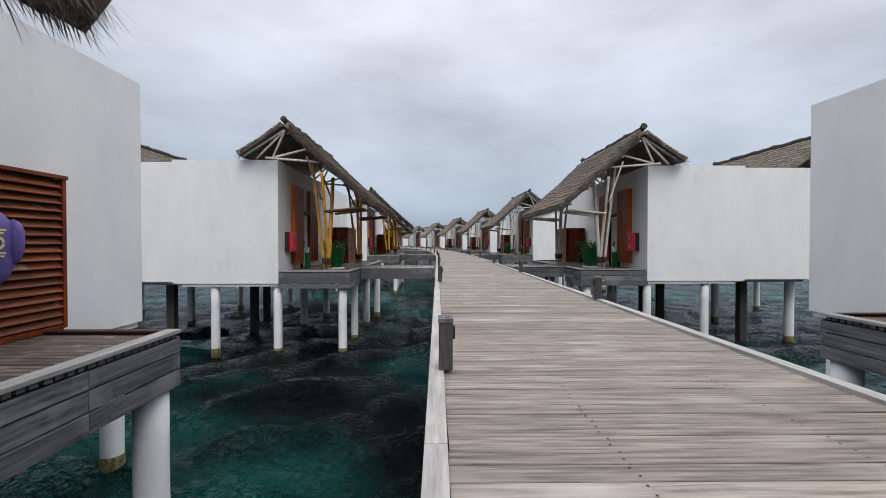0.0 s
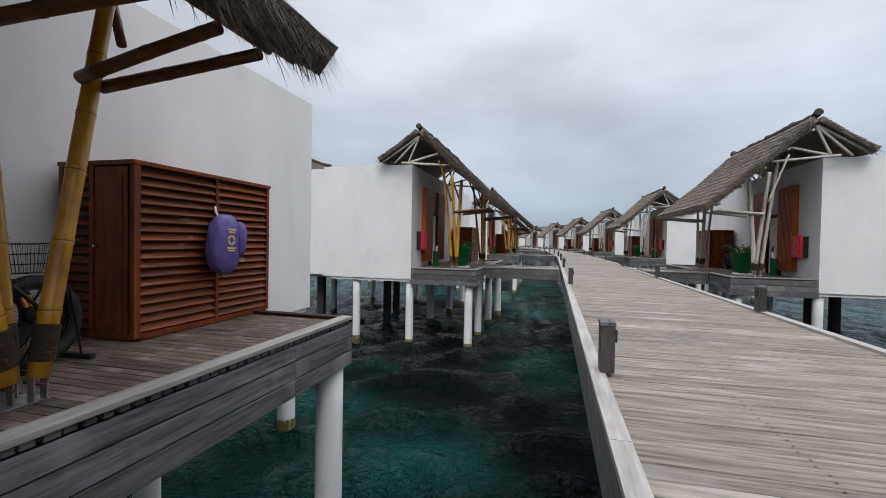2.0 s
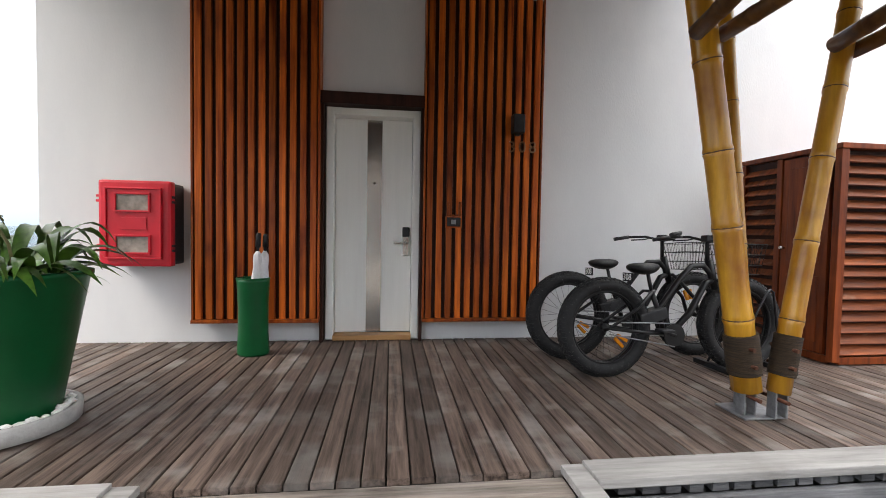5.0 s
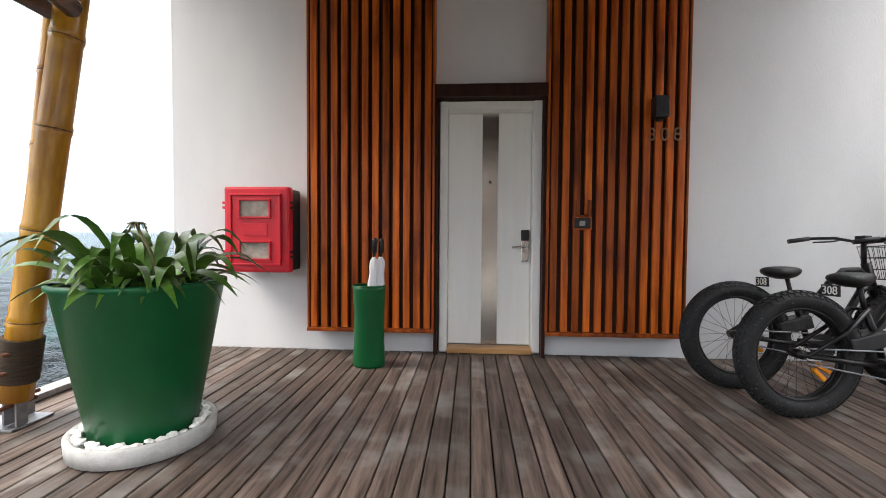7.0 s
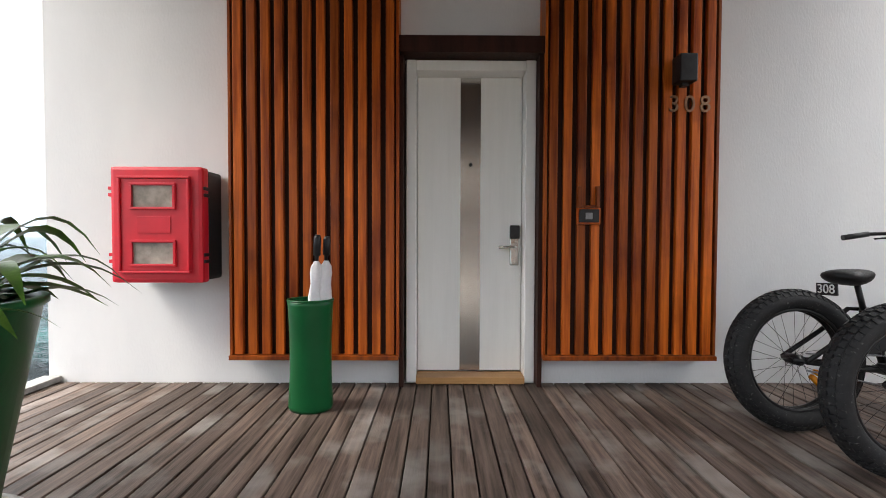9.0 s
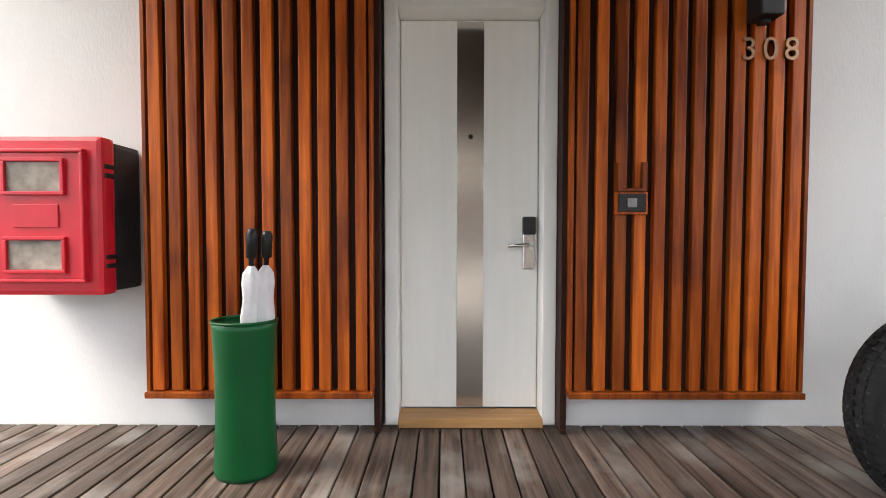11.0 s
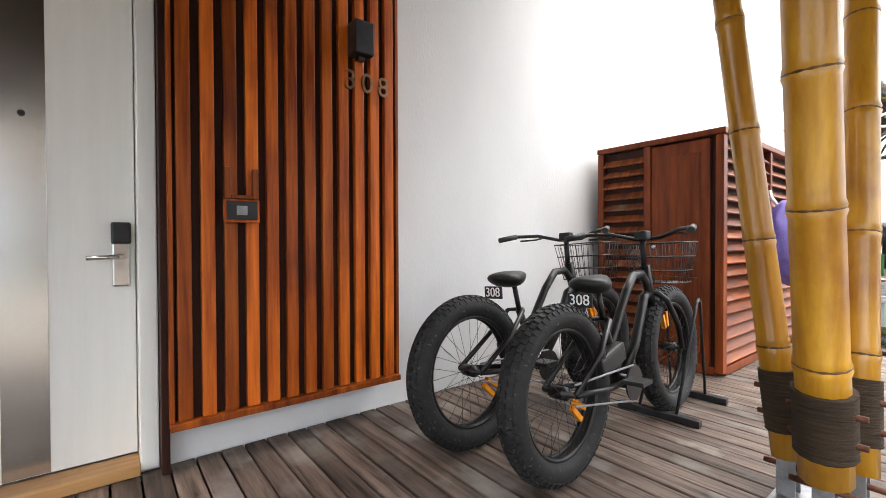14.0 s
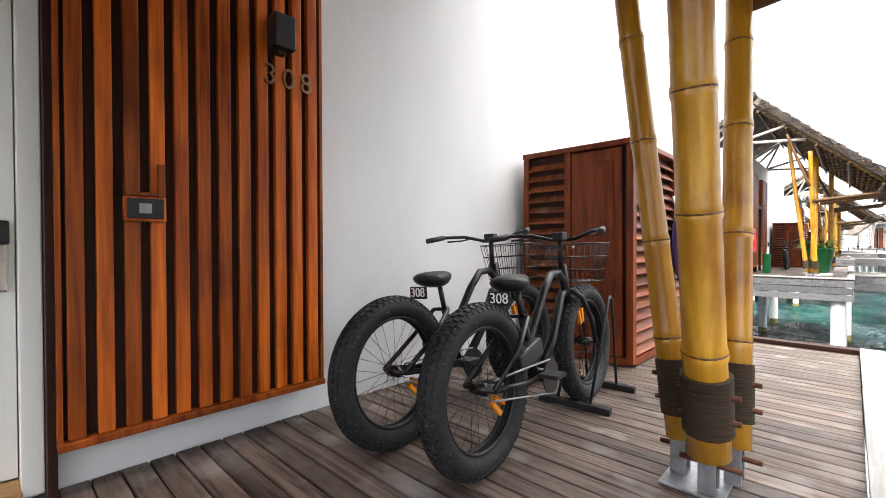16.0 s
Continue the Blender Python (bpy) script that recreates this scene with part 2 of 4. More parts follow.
WATER = bpy.data.materials.new("lagoon_water")
WATER.use_nodes = True
t = WATER.node_tree
b = t.nodes["Principled BSDF"]
co = t.nodes.new("ShaderNodeTexCoord")
n1 = t.nodes.new("ShaderNodeTexNoise")
n1.inputs["Scale"].default_value, n1.inputs["Detail"].default_value = 0.16, 6
t.links.new(co.outputs["Object"], n1.inputs["Vector"])
rp = t.nodes.new("ShaderNodeValToRGB")
rp.color_ramp.elements[0].position, rp.color_ramp.elements[0].color = 0.47, (0.0004, 0.0035, 0.0042, 1)
rp.color_ramp.elements[1].position, rp.color_ramp.elements[1].color = 0.74, (0.008, 0.1, 0.088, 1)
t.links.new(n1.outputs["Fac"], rp.inputs[0])
t.links.new(rp.outputs[0], b.inputs["Base Color"])
b.inputs["Roughness"].default_value, b.inputs["IOR"].default_value = 0.06, 1.33
b.inputs["Specular IOR Level"].default_value = 0.16
hs = []
for sc, dt in ((1.4, 5), (6.5, 3)):
    nn = t.nodes.new("ShaderNodeTexNoise")
    nn.inputs["Scale"].default_value, nn.inputs["Detail"].default_value, nn.inputs["Distortion"].default_value = sc, dt, 0.8
    t.links.new(co.outputs["Object"], nn.inputs["Vector"])
    hs.append(nn)
ad = t.nodes.new("ShaderNodeMath")
ad.operation = "MULTIPLY_ADD"
ad.inputs[1].default_value = 0.7
t.links.new(hs[1].outputs["Fac"], ad.inputs[0])
t.links.new(hs[0].outputs["Fac"], ad.inputs[2])
bp = t.nodes.new("ShaderNodeBump")
bp.inputs["Strength"].default_value, bp.inputs["Distance"].default_value = 1.0, 0.6
t.links.new(ad.outputs[0], bp.inputs["Height"])
t.links.new(bp.outputs[0], b.inputs["Normal"])


# ---- mesh helpers ----
def box(bm, a, b, m=None, bevel=0.0):
    v = [bm.verts.new((x, y, z)) for x in (a[0], b[0]) for y in (a[1], b[1]) for z in (a[2], b[2])]
    fs = [bm.faces.new([v[i] for i in q]) for q in ((0, 1, 3, 2), (4, 6, 7, 5), (0, 4, 5, 1), (2, 3, 7, 6), (0, 2, 6, 4), (1, 5, 7, 3))]
    if bevel:
        es = list({e for f in fs for e in f.edges})
        out = bmesh.ops.bevel(bm, geom=es, offset=bevel, segments=2, profile=0.6, affect="EDGES")
        v = list({w for f in out["faces"] for w in f.verts} | {w for w in v if w.is_valid})
    if m is not None:
        for w in v:
            w.co = m @ w.co
    return bm


def tube(bm, pts, radii, seg=10, caps=True):
    """A tube along points, with one radius or one for each point."""
    pts = [Vector(p) for p in pts]
    if not isinstance(radii, (list, tuple)):
        radii = [radii] * len(pts)
    rings, up = [], None
    for i, p in enumerate(pts):
        d = (pts[min(i + 1, len(pts) - 1)] - pts[max(i - 1, 0)]).normalized()
        if up is None:
            up = Vector((0, 0, 1)) if abs(d.z) < 0.9 else Vector((1, 0, 0))
        s = d.cross(up).normalized()
        up = s.cross(d).normalized()
        rings.append([bm.verts.new(p + radii[i] * (math.cos(6.28319 * k / seg) * s + math.sin(6.28319 * k / seg) * up)) for k in range(seg)])
    for r0, r1 in zip(rings, rings[1:]):
        for k in range(seg):
            f = bm.faces.new((r0[k], r0[(k + 1) % seg], r1[(k + 1) % seg], r1[k]))
            f.smooth = True
    if caps:
        bm.faces.new(rings[0][::-1])
        bm.faces.new(rings[-1])
    return bm


def lathe(bm, profile, seg=32, at=(0, 0, 0), squash=1.0, closed=True):
    rings = [[bm.verts.new((at[0] + r * math.cos(6.28319 * k / seg), at[1] + squash * r * math.sin(6.28319 * k / seg), at[2] + z)) for k in range(seg)] for r, z in profile]
    for r0, r1 in zip(rings, rings[1:]):
        for k in range(seg):
            f = bm.faces.new((r0[k], r0[(k + 1) % seg], r1[(k + 1) % seg], r1[k]))
            f.smooth = True
    if closed:
        bm.faces.new(rings[0][::-1])
        bm.faces.new(rings[-1])
    return bm


def mesh_of(name, bm, mat):
    bmesh.ops.recalc_face_normals(bm, faces=bm.faces)
    me = bpy.data.meshes.new(name)
    bm.to_mesh(me)
    bm.free()
    me.materials.append(mat)
    return me


def part(name, bm, mat, parent=None, label=""):
    """Links a bmesh as one mesh object under a thing or a part."""
    ob = new(name, mesh_of(name, bm, mat))
    ob.parent = parent
    return tagged(ob, label)


def piece(name, me, parent, m):
    ob = new(name, me)
    ob.parent = parent
    ob.matrix_basis = m
    return ob


def thing(name, label, category, m=Matrix(), group="", kind=""):
    ob = new(name)
    ob.empty_display_size = 0.1
    ob.matrix_basis = m
    return tagged(ob, label, category, group, kind)


def plank_mesh(name, length, width, thick, mat, cut=0.004):
    """A board along y, its top at z = 0, with eased upper edges."""
    w, l = width / 2, length / 2
    prof = [(-w, -thick), (w, -thick), (w, -cut), (w - cut, 0), (-w + cut, 0), (-w, -cut)]
    bm = bmesh.new()
    a, b = ([bm.verts.new((x, y, z)) for x, z in prof] for y in (-l, l))
    for k in range(6):
        bm.faces.new((a[k], a[(k + 1) % 6], b[(k + 1) % 6], b[k]))
    bm.faces.new(a), bm.faces.new(b[::-1])
    return mesh_of(name, bm, mat)


def text_mesh(name, words, size, depth, mat):
    cu = bpy.data.curves.new(name, "FONT")
    cu.body, cu.size, cu.extrude, cu.align_x, cu.align_y = words, size, depth, "CENTER", "CENTER"
    ob = bpy.data.objects.new(name, cu)
    me = bpy.data.meshes.new_from_object(ob)
    bpy.data.objects.remove(ob)
    me.materials.clear()
    me.materials.append(mat)
    return me


NODES = []


def bamboo(bm, a, b, r0, r1, first=0.18, step=0.5, seg=12):
    """A bamboo pole from a to b, with swollen nodes."""
    a, b = Vector(a), Vector(b)
    n = (b - a).length
    stops, s = [], first
    while s < n - 0.05:
        stops.append(s)
        s += step * random.uniform(0.85, 1.15)
    ts = [(0.0, 1.0)]
    for q in stops:
        ts += [(q - 0.03, 0.985), (q - 0.008, 1.07), (q, 0.97), (q + 0.008, 1.06), (q + 0.03, 0.985)]
    ts.append((n, 1.0))
    side = Vector((random.uniform(-1, 1), random.uniform(-1, 1), 0)) * 0.012
    NODES[:] = [(a + (b - a) * (q / n) + side * math.sin(3.14 * q / n), r0 + (r1 - r0) * q / n) for q in stops]
    tube(bm, [a + (b - a) * (q / n) + side * math.sin(3.14 * q / n) for q, _ in ts], [k * (r0 + (r1 - r0) * q / n) for q, k in ts], seg)
    return bm


# ---- line of the jetty: straight, then a long bend to the left ----
BEND, RADIUS, MID = 28.0, 285.0, -6.9


def station(s, off=0.0):
    """The pose at s metres along the jetty, off metres to the left of its middle."""
    if s <= BEND:
        return Matrix.Translation((s, MID + off, 0))
    a = (s - BEND) / RADIUS
    return Matrix.Translation((BEND + (RADIUS - off) * math.sin(a), MID + RADIUS - (RADIUS - off) * math.cos(a), 0)) @ Matrix.Rotation(a, 4, "Z")


SEA = -2.95


# ---- sea: one sheet to the horizon ----
def sea_sheet():
    n = 300
    u = np.linspace(-1, 1, n)
    g = 26 * u + 3200 * np.sign(u) * np.abs(u) ** 9
    X, Y = np.meshgrid(6 + g, -5 + g, indexing="ij")
    Z = np.zeros_like(X)
    rng = np.random.default_rng(4)
    for k in range(16):
        a, w = rng.uniform(-0.9, 0.9) + 0.6, rng.uniform(0.9, 4.2)
        Z += 0.075 / w * np.sin(w * (X * math.cos(a) + Y * math.sin(a)) + rng.uniform(0, 6) + 0.7 * np.sin(0.37 * w * (Y - X)))
    Z *= np.exp(-(np.hypot(X - 6, Y + 5) / 45) ** 2)
    co = np.stack([X, Y, SEA + Z], -1).reshape(-1, 3)
    i = np.arange(n * n).reshape(n, n)
    fc = np.stack([i[:-1, :-1], i[1:, :-1], i[1:, 1:], i[:-1, 1:]], -1).reshape(-1, 4)
    me = bpy.data.meshes.new("water")
    me.from_pydata(co.tolist(), [], fc.tolist())
    me.polygons.foreach_set("use_smooth", [True] * len(me.polygons))
    me.materials.append(WATER)
    tagged(new("water", me), "dark teal lagoon water with small choppy waves", "water", kind="structure")


sea_sheet()


# ---- thatch ----
def thatch_slope(name, x0, x1, ridge, eave, thick, strands, fringe, parent, flare=0.0, label=""):
    """One slope of palm thatch in courses, with loose fronds on it and a ragged fringe; ridge and eave are (y, z)."""
    rng = random.Random(name + str(x0))
    R, E = Vector((0, *ridge)), Vector((0, *eave))
    d = E - R
    n = d.length
    dn = d.normalized()
    up = Vector((1, 0, 0)).cross(dn)
    up = up if up.z > 0 else -up
    vs, fs = [], []
    nu, courses = 30, 13

    def at(u, v, h=0.0):
        sag = -0.05 * math.sin(3.14 * v)
        wob = 0.035 * noise.noise((u * 9, v * 7, x0))
        xx = x0 + (x1 - x0) * u + (u - 0.5) * flare * v
        return R + dn * (n * v) + up * (h + sag + wob) + Vector((xx, 0, 0))

    rows = []
    for c in range(courses):
        rows += [(c / courses, 0.0), ((c + 1) / courses - 0.004, 0.045)]
    for v, h in rows:
        for k in range(nu + 1):
            vs.append(at(k / nu, v, thick + h + rng.uniform(-0.012, 0.012)))
    for v in (0.0, 1.0):
        for k in range(nu + 1):
            vs.append(at(k / nu, v, 0.0))
    m, nr = nu + 1, len(rows)
    for r in range(nr - 1):
        for k in range(nu):
            fs.append((r * m + k, r * m + k + 1, (r + 1) * m + k + 1, (r + 1) * m + k))
    lo, hi = nr * m, (nr + 1) * m
    for k in range(nu):
        fs += [(lo + k, hi + k, hi + k + 1, lo + k + 1), (hi + k, (nr - 1) * m + k, (nr - 1) * m + k + 1, hi + k + 1), (lo + k, lo + k + 1, k + 1, k)]
    for k in (0, nu):
        fs.append(tuple([lo + k] + [r * m + k for r in range(nr)] + [hi + k]))

    def frond(p, way, length, w, bend):
        s = way.cross(up).normalized() * w
        q = p + way * length * 0.55 + Vector((0, 0, -bend * 0.3))
        e = p + way * length + Vector((0, 0, -bend))
        i = len(vs)
        vs.extend([p - s, p + s, q + s * 0.8, q - s * 0.8, e])
        fs.extend([(i, i + 1, i + 2, i + 3), (i + 3, i + 2, i + 4)])

    for _ in range(strands):
        u, v = rng.random(), rng.uniform(0.02, 0.97)
        way = (dn + Vector((rng.uniform(-0.3, 0.3), 0, 0)) + up * rng.uniform(0.0, 0.16)).normalized()
        frond(at(u, v, thick + 0.04), way, rng.uniform(0.12, 0.3), rng.uniform(0.004, 0.012), rng.uniform(0, 0.02))
    for _ in range(fringe):
        u = rng.random()
        way = (dn + Vector((rng.uniform(-0.35, 0.35), 0, 0)) + up * rng.uniform(-0.35, 0.15)).normalized()
        frond(at(u, 0.97, thick * rng.uniform(-0.1, 1.2)), way, rng.uniform(0.08, 0.3), rng.uniform(0.003, 0.009), rng.uniform(0.0, 0.1))
    for side in (0, 1):
        for _ in range(fringe // 3):
            way = (dn * rng.uniform(0.4, 1) + Vector(((side - 0.5) * rng.uniform(0.3, 1.2), 0, 0)) + up * rng.uniform(-0.3, 0.1)).normalized()
            frond(at(side, rng.uniform(0.02, 0.99), thick * rng.uniform(0, 1.2)), way, rng.uniform(0.08, 0.25), rng.uniform(0.003, 0.009), rng.uniform(0, 0.06))
    me = bpy.data.meshes.new(name)
    me.from_pydata([tuple(v) for v in vs], [], fs)
    me.materials.append(THATCH)
    ob = new(name, me)
    ob.parent = parent
    return tagged(ob, label)


def ridge_roll(x0, x1, y, z, parent):
    bm = bmesh.new()
    k = 26
    pts = [(x0 + (x1 - x0) * i / k, y + random.uniform(-0.02, 0.02), z + random.uniform(-0.025, 0.025) + (0.07 if i in (0, k) else 0)) for i in range(k + 1)]
    tube(bm, pts, [0.12 + random.uniform(-0.025, 0.03) for _ in pts], 9)
    part("ridge_roll", bm, THATCH_DARK, parent, "dark bound thatch ridge")


# ---- villa ----
EAVE, RIDGE, REAR_EAVE = (-3.4, 2.25), (-0.38, 5.0), (1.15, 4.0)
POSTS = (((2.225, -1.925, 0.16), (1.62, -1.95, 3.45), 0.078), ((2.367, -1.985, 0.16), (2.975, -1.89, 3.45), 0.06), ((2.32, -1.8, 0.16), (2.3, -1.38, 3.9), 0.056))


def post_cluster(villa, sx, dx, dy, pole, dark, pieces):
    """Three splayed bamboo posts on a galvanised shoe, with outriggers to the eave."""
    def q(p):
        return (p[0] * sx + dx, p[1] + dy, p[2])
    shoe = bmesh.new()
    cx, cy = 2.31 * sx + dx, -1.885 + dy
    box(shoe, (cx - 0.14, cy - 0.1, 0.002), (cx + 0.13, cy + 0.13, 0.014), bevel=0.004)
    base = part("post_shoe", shoe, ZINC, villa, "galvanised bolted foot plate")
    for a, b, r in POSTS:
        a, b = Vector(q(a)), Vector(q(b))
        d = (b - a).normalized()
        bm = bmesh.new()
        bamboo(bm, a, b, r, r * 0.86, 0.42, 0.46)
        post = part("bamboo_post", bm, pole, villa)
        if pieces:
            for c, w in list(NODES):
                bm = bmesh.new()
                tube(bm, [c - d * 0.005, c, c + d * 0.005], [w * 0.99, w * 1.05, w * 0.99], 14)
                part("node", bm, BAMBOO_DARK, post, "dark ring at the node")
        bm = bmesh.new()
        ring = [(a + d * (0.1 + 0.007 * k), r * (1.13 + 0.03 * (k % 2))) for k in range(34)]
        tube(bm, [p for p, _ in ring], [s for _, s in ring], 14)
        part("rope_binding", bm, ROPE, post, "dark fibre rope wound round the foot")
        bm = bmesh.new()
        for s in (-0.035, 0.035):
            box(bm, (a.x + s - 0.006, a.y - 0.03, 0.018), (a.x + s + 0.006, a.y + 0.03, 0.2), bevel=0.003)
        part("bracket", bm, ZINC, base)
        for z in (0.07, 0.26, 0.36):
            c = a + d * (z - 0.1)
            bm = bmesh.new()
            tube(bm, [c + Vector((-0.02 * sx, -r - 0.035, 0)), c + Vector((-0.02 * sx, r + 0.02, 0))], 0.011, 6)
            part("bolt", bm, RUST, post, "rusty through bolt")
    for x, y0, z0, x1 in ((1.74, -2.04, 2.1, 1.6), (2.0, -1.9, 2.17, 2.07), (2.62, -1.98, 2.12, 2.45), (2.8, -1.93, 2.12, 2.8)):
        bm = bmesh.new()
        bamboo(bm, q((x, y0, z0)), q((x1, -3.24, 2.24)), 0.045, 0.038, 0.2, 0.42)
        part("outrigger", bm, dark, villa, "smoked bamboo outrigger under the eave")
    for p0, p1 in ((POSTS[0][1], (1.2, -1.3, 4.05)), (POSTS[1][1], (3.05, -1.4, 3.98))):
        bm = bmesh.new()
        bamboo(bm, q((p0[0], p0[1], 2.5)), q(p1), 0.035, 0.03, 0.2, 0.4)
        part("roof_strut", bm, dark, villa)


def slat_panel(villa, x0, x1, z0, z1, pieces):
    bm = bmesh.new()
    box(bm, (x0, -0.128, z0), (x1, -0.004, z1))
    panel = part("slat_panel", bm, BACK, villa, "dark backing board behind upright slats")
    bm = bmesh.new()
    box(bm, (x0 - 0.012, -0.185, z0 - 0.03), (x1 + 0.012, -0.003, z0), bevel=0.004)
    part("ledge", bm, SLAT, panel)
    for x in (x0 - 0.012, x1 - 0.004):
        bm = bmesh.new()
        box(bm, (x, -0.165, z0 + 0.001), (x + 0.016, -0.005, z1))
        part("edge_strip", bm, SLAT, panel)
    n = 12
    pitch = (x1 - x0) / n
    slats = []
    for k in range(n):
        slats.append((x0 + pitch * (k + 0.5)))
    if pieces:
        bm = bmesh.new()
        box(bm, (-0.0275, -0.034, 0), (0.0275, 0, z1 - z0 - 0.004), bevel=0.004)
        me = mesh_of("slat", bm, SLAT)
        for x in slats:
            piece("slat", me, panel, pose(x, -0.1285, z0 + 0.002, 0, 0, random.uniform(-0.6, 0.6)))
    else:
        bm = bmesh.new()
        for x in slats:
            box(bm, (x - 0.0275, -0.162, z0 + 0.002), (x + 0.0275, -0.129, z1 - 0.002))
        part("slats", bm, SLAT, panel)


def door_unit(villa):
    bm = bmesh.new()
    box(bm, (-0.43, -0.035, 0.012), (-0.362, 0.13, 2.18), bevel=0.006)
    box(bm, (0.372, -0.035, 0.012), (0.44, 0.13, 2.18), bevel=0.006)
    box(bm, (-0.362, -0.033, 2.11), (0.372, 0.13, 2.178), bevel=0.006)
    part("door_frame", bm, DOORWHITE, villa)
    bm = bmesh.new()
    box(bm, (-0.358, 0.085, 0.055), (0.368, 0.125, 2.106), bevel=0.003)
    leaf = part("door_leaf", bm, DOORWHITE, villa, "closed white door leaf")
    bm = bmesh.new()
    box(bm, (-0.062, 0.08, 0.06), (0.08, 0.086, 2.1), bevel=0.002)
    part("steel_strip", bm, STEEL, leaf, "brushed steel strip down the door")
    bm = bmesh.new()
    tube(bm, [(0.01, 0.0805, 1.5), (0.01, 0.072, 1.5)], 0.012, 14)
    part("peephole", bm, BLACK, leaf)
    bm = bmesh.new()
    box(bm, (0.285, 0.063, 0.8), (0.35, 0.0845, 1.075), bevel=0.008)
    lock = part("lock_plate", bm, STEEL, leaf, "steel card lock plate")
    bm = bmesh.new()
    box(bm, (0.282, 0.045, 0.985), (0.353, 0.066, 1.08), bevel=0.01)
    part("card_reader", bm, BLACK, leaf, "black card reader")
    bm = bmesh.new()
    tube(bm, [(0.32, 0.062, 0.93), (0.32, 0.02, 0.93), (0.305, 0.008, 0.93), (0.28, 0.005, 0.931), (0.2, 0.008, 0.927)], 0.01, 10)
    part("lever_handle", bm, STEEL, leaf, "steel lever handle")
    bm = bmesh.new()
    box(bm, (-0.362, -0.06, 0.004), (0.372, 0.085, 0.05), bevel=0.004)
    part("threshold", bm, OAK, villa, "pale oak threshold")
    bm = bmesh.new()
    box(bm, (-0.47, -0.15, 2.183), (0.47, -0.004, 2.29), bevel=0.004)
    part("header_beam", bm, BACK, villa)
    for x in (-0.472, 0.442):
        bm = bmesh.new()
        box(bm, (x, -0.12, 0.005), (x + 0.03, -0.002, 2.182), bevel=0.003)
        part("door_trim", bm, BACK, villa)


def villa(m, pieces, pole, dark, reach=5.45):
    v = thing("villa", "white overwater villa with thatched porch roof on piles", "house", m, "villas along the jetty")
    W, T0, T1 = 0.2, -0.42, 3.94
    bm = bmesh.new()
    box(bm, (-2.87, 0, T0), (-0.45, W, T1)), box(bm, (0.45, 0, T0), (8.7, W, T1)), box(bm, (-0.45, 0, 2.2), (0.45, W, T1)), box(bm, (-0.45, 0, T0), (0.45, W, 0.0))
    bmesh.ops.remove_doubles(bm, verts=bm.verts, dist=0.0005)
    part("front_wall", bm, PLASTER, v)
    for nm, a, b in (("side_wall", (-2.87, W, T0), (-2.67, 3.7, T1)), ("side_wall", (8.5, W, T0), (8.7, 6.9, T1)),
                     ("side_wall", (-2.72, 3.701, T0 + 0.05), (-2.52, 6.9, T1 - 0.05)), ("rear_wall", (-2.52, 6.7, T0), (8.5, 6.9, T1)),
                     ("flat_roof", (-2.51, W + 0.003, 3.7), (8.49, 6.69, 3.82)), ("floor_slab", (-2.51, W + 0.003, -0.35), (8.49, 6.69, -0.1)),
                     ("plinth", (-2.82, 0.05, -0.52), (8.65, 3.4, T0 - 0.002)), ("plinth", (-1.9, 3.45, -0.55), (8.65, 6.8, T0 - 0.002))):
        bm = bmesh.new()
        box(bm, a, b)
        part(nm, bm, PLASTER, v)
    slat_panel(v, -1.545, -0.48, 0.23, 3.24, pieces)
    slat_panel(v, 0.48, 1.58, 0.23, 3.24, pieces)
    door_unit(v)
    # porch roof
    x0, x1 = -3.35, 3.2
    thatch_slope("thatch_slope", x0, x1, RIDGE, EAVE, 0.2, 6500, 4200, v, 0.1, "grey-brown palm thatch in courses")
    thatch_slope("thatch_slope", x0, x1, (RIDGE[0] + 0.02, RIDGE[1]), REAR_EAVE, 0.16, 1500, 500, v, 0.0, "grey-brown palm thatch in courses")
    ridge_roll(x0 - 0.03, x1 + 0.03, RIDGE[0], RIDGE[1] + 0.2, v)
    slope = Vector((0, EAVE[0] - RIDGE[0], EAVE[1] - RIDGE[1]))
    for k in range(9):
        x = x0 + 0.25 + (x1 - x0 - 0.5) * k / 8
        bm = bmesh.new()
        bamboo(bm, (x, RIDGE[0] - 0.03, RIDGE[1] - 0.07), (x, EAVE[0] + 0.3, EAVE[1] + 0.23), 0.035, 0.035, 0.2, 0.5, 8)
        part("rafter", bm, pole if k in (0, 8) else dark, v)
    for k in range(5):
        f = 0.04 + 0.21 * k
        p = Vector((0, *RIDGE)) + slope * f
        bm = bmesh.new()
        bamboo(bm, (x0 + 0.03, p.y, p.z - 0.14), (x1 - 0.03, p.y, p.z - 0.14), 0.036, 0.036, 0.2, 0.5, 8)
        part("purlin", bm, dark, v)
    bm = bmesh.new()
    for k in range(26):
        p = Vector((0, *RIDGE)) + slope * (0.03 + 0.037 * k)
        box(bm, (x0 + 0.04, p.y - 0.035, p.z - 0.055), (x1 - 0.04, p.y + 0.035, p.z - 0.035))
    # under-roof shade put into the batten colour: dark at home, thatch tone elsewhere
    tagged(part("batten_lattice", bm, BAMBOO_DARK if pieces else THATCH, v), kind="stuff")
    for sx in (x0 + 0.15, x1 - 0.15):
        for a, b in (((sx, -0.38, 4.9), (sx, 0.05, 3.95)), ((sx, -0.38, 4.9), (sx, 0.6, 3.93)), ((sx, -0.34, 4.9), (sx, 1.1, 3.98)), ((sx, 0.0, 3.96), (sx, -1.1, 4.25)), ((sx, 0.3, 3.95), (sx, -1.55, 3.8))):
            bm = bmesh.new()
            bamboo(bm, a, b, 0.045, 0.04, 0.15, 0.4, 8)
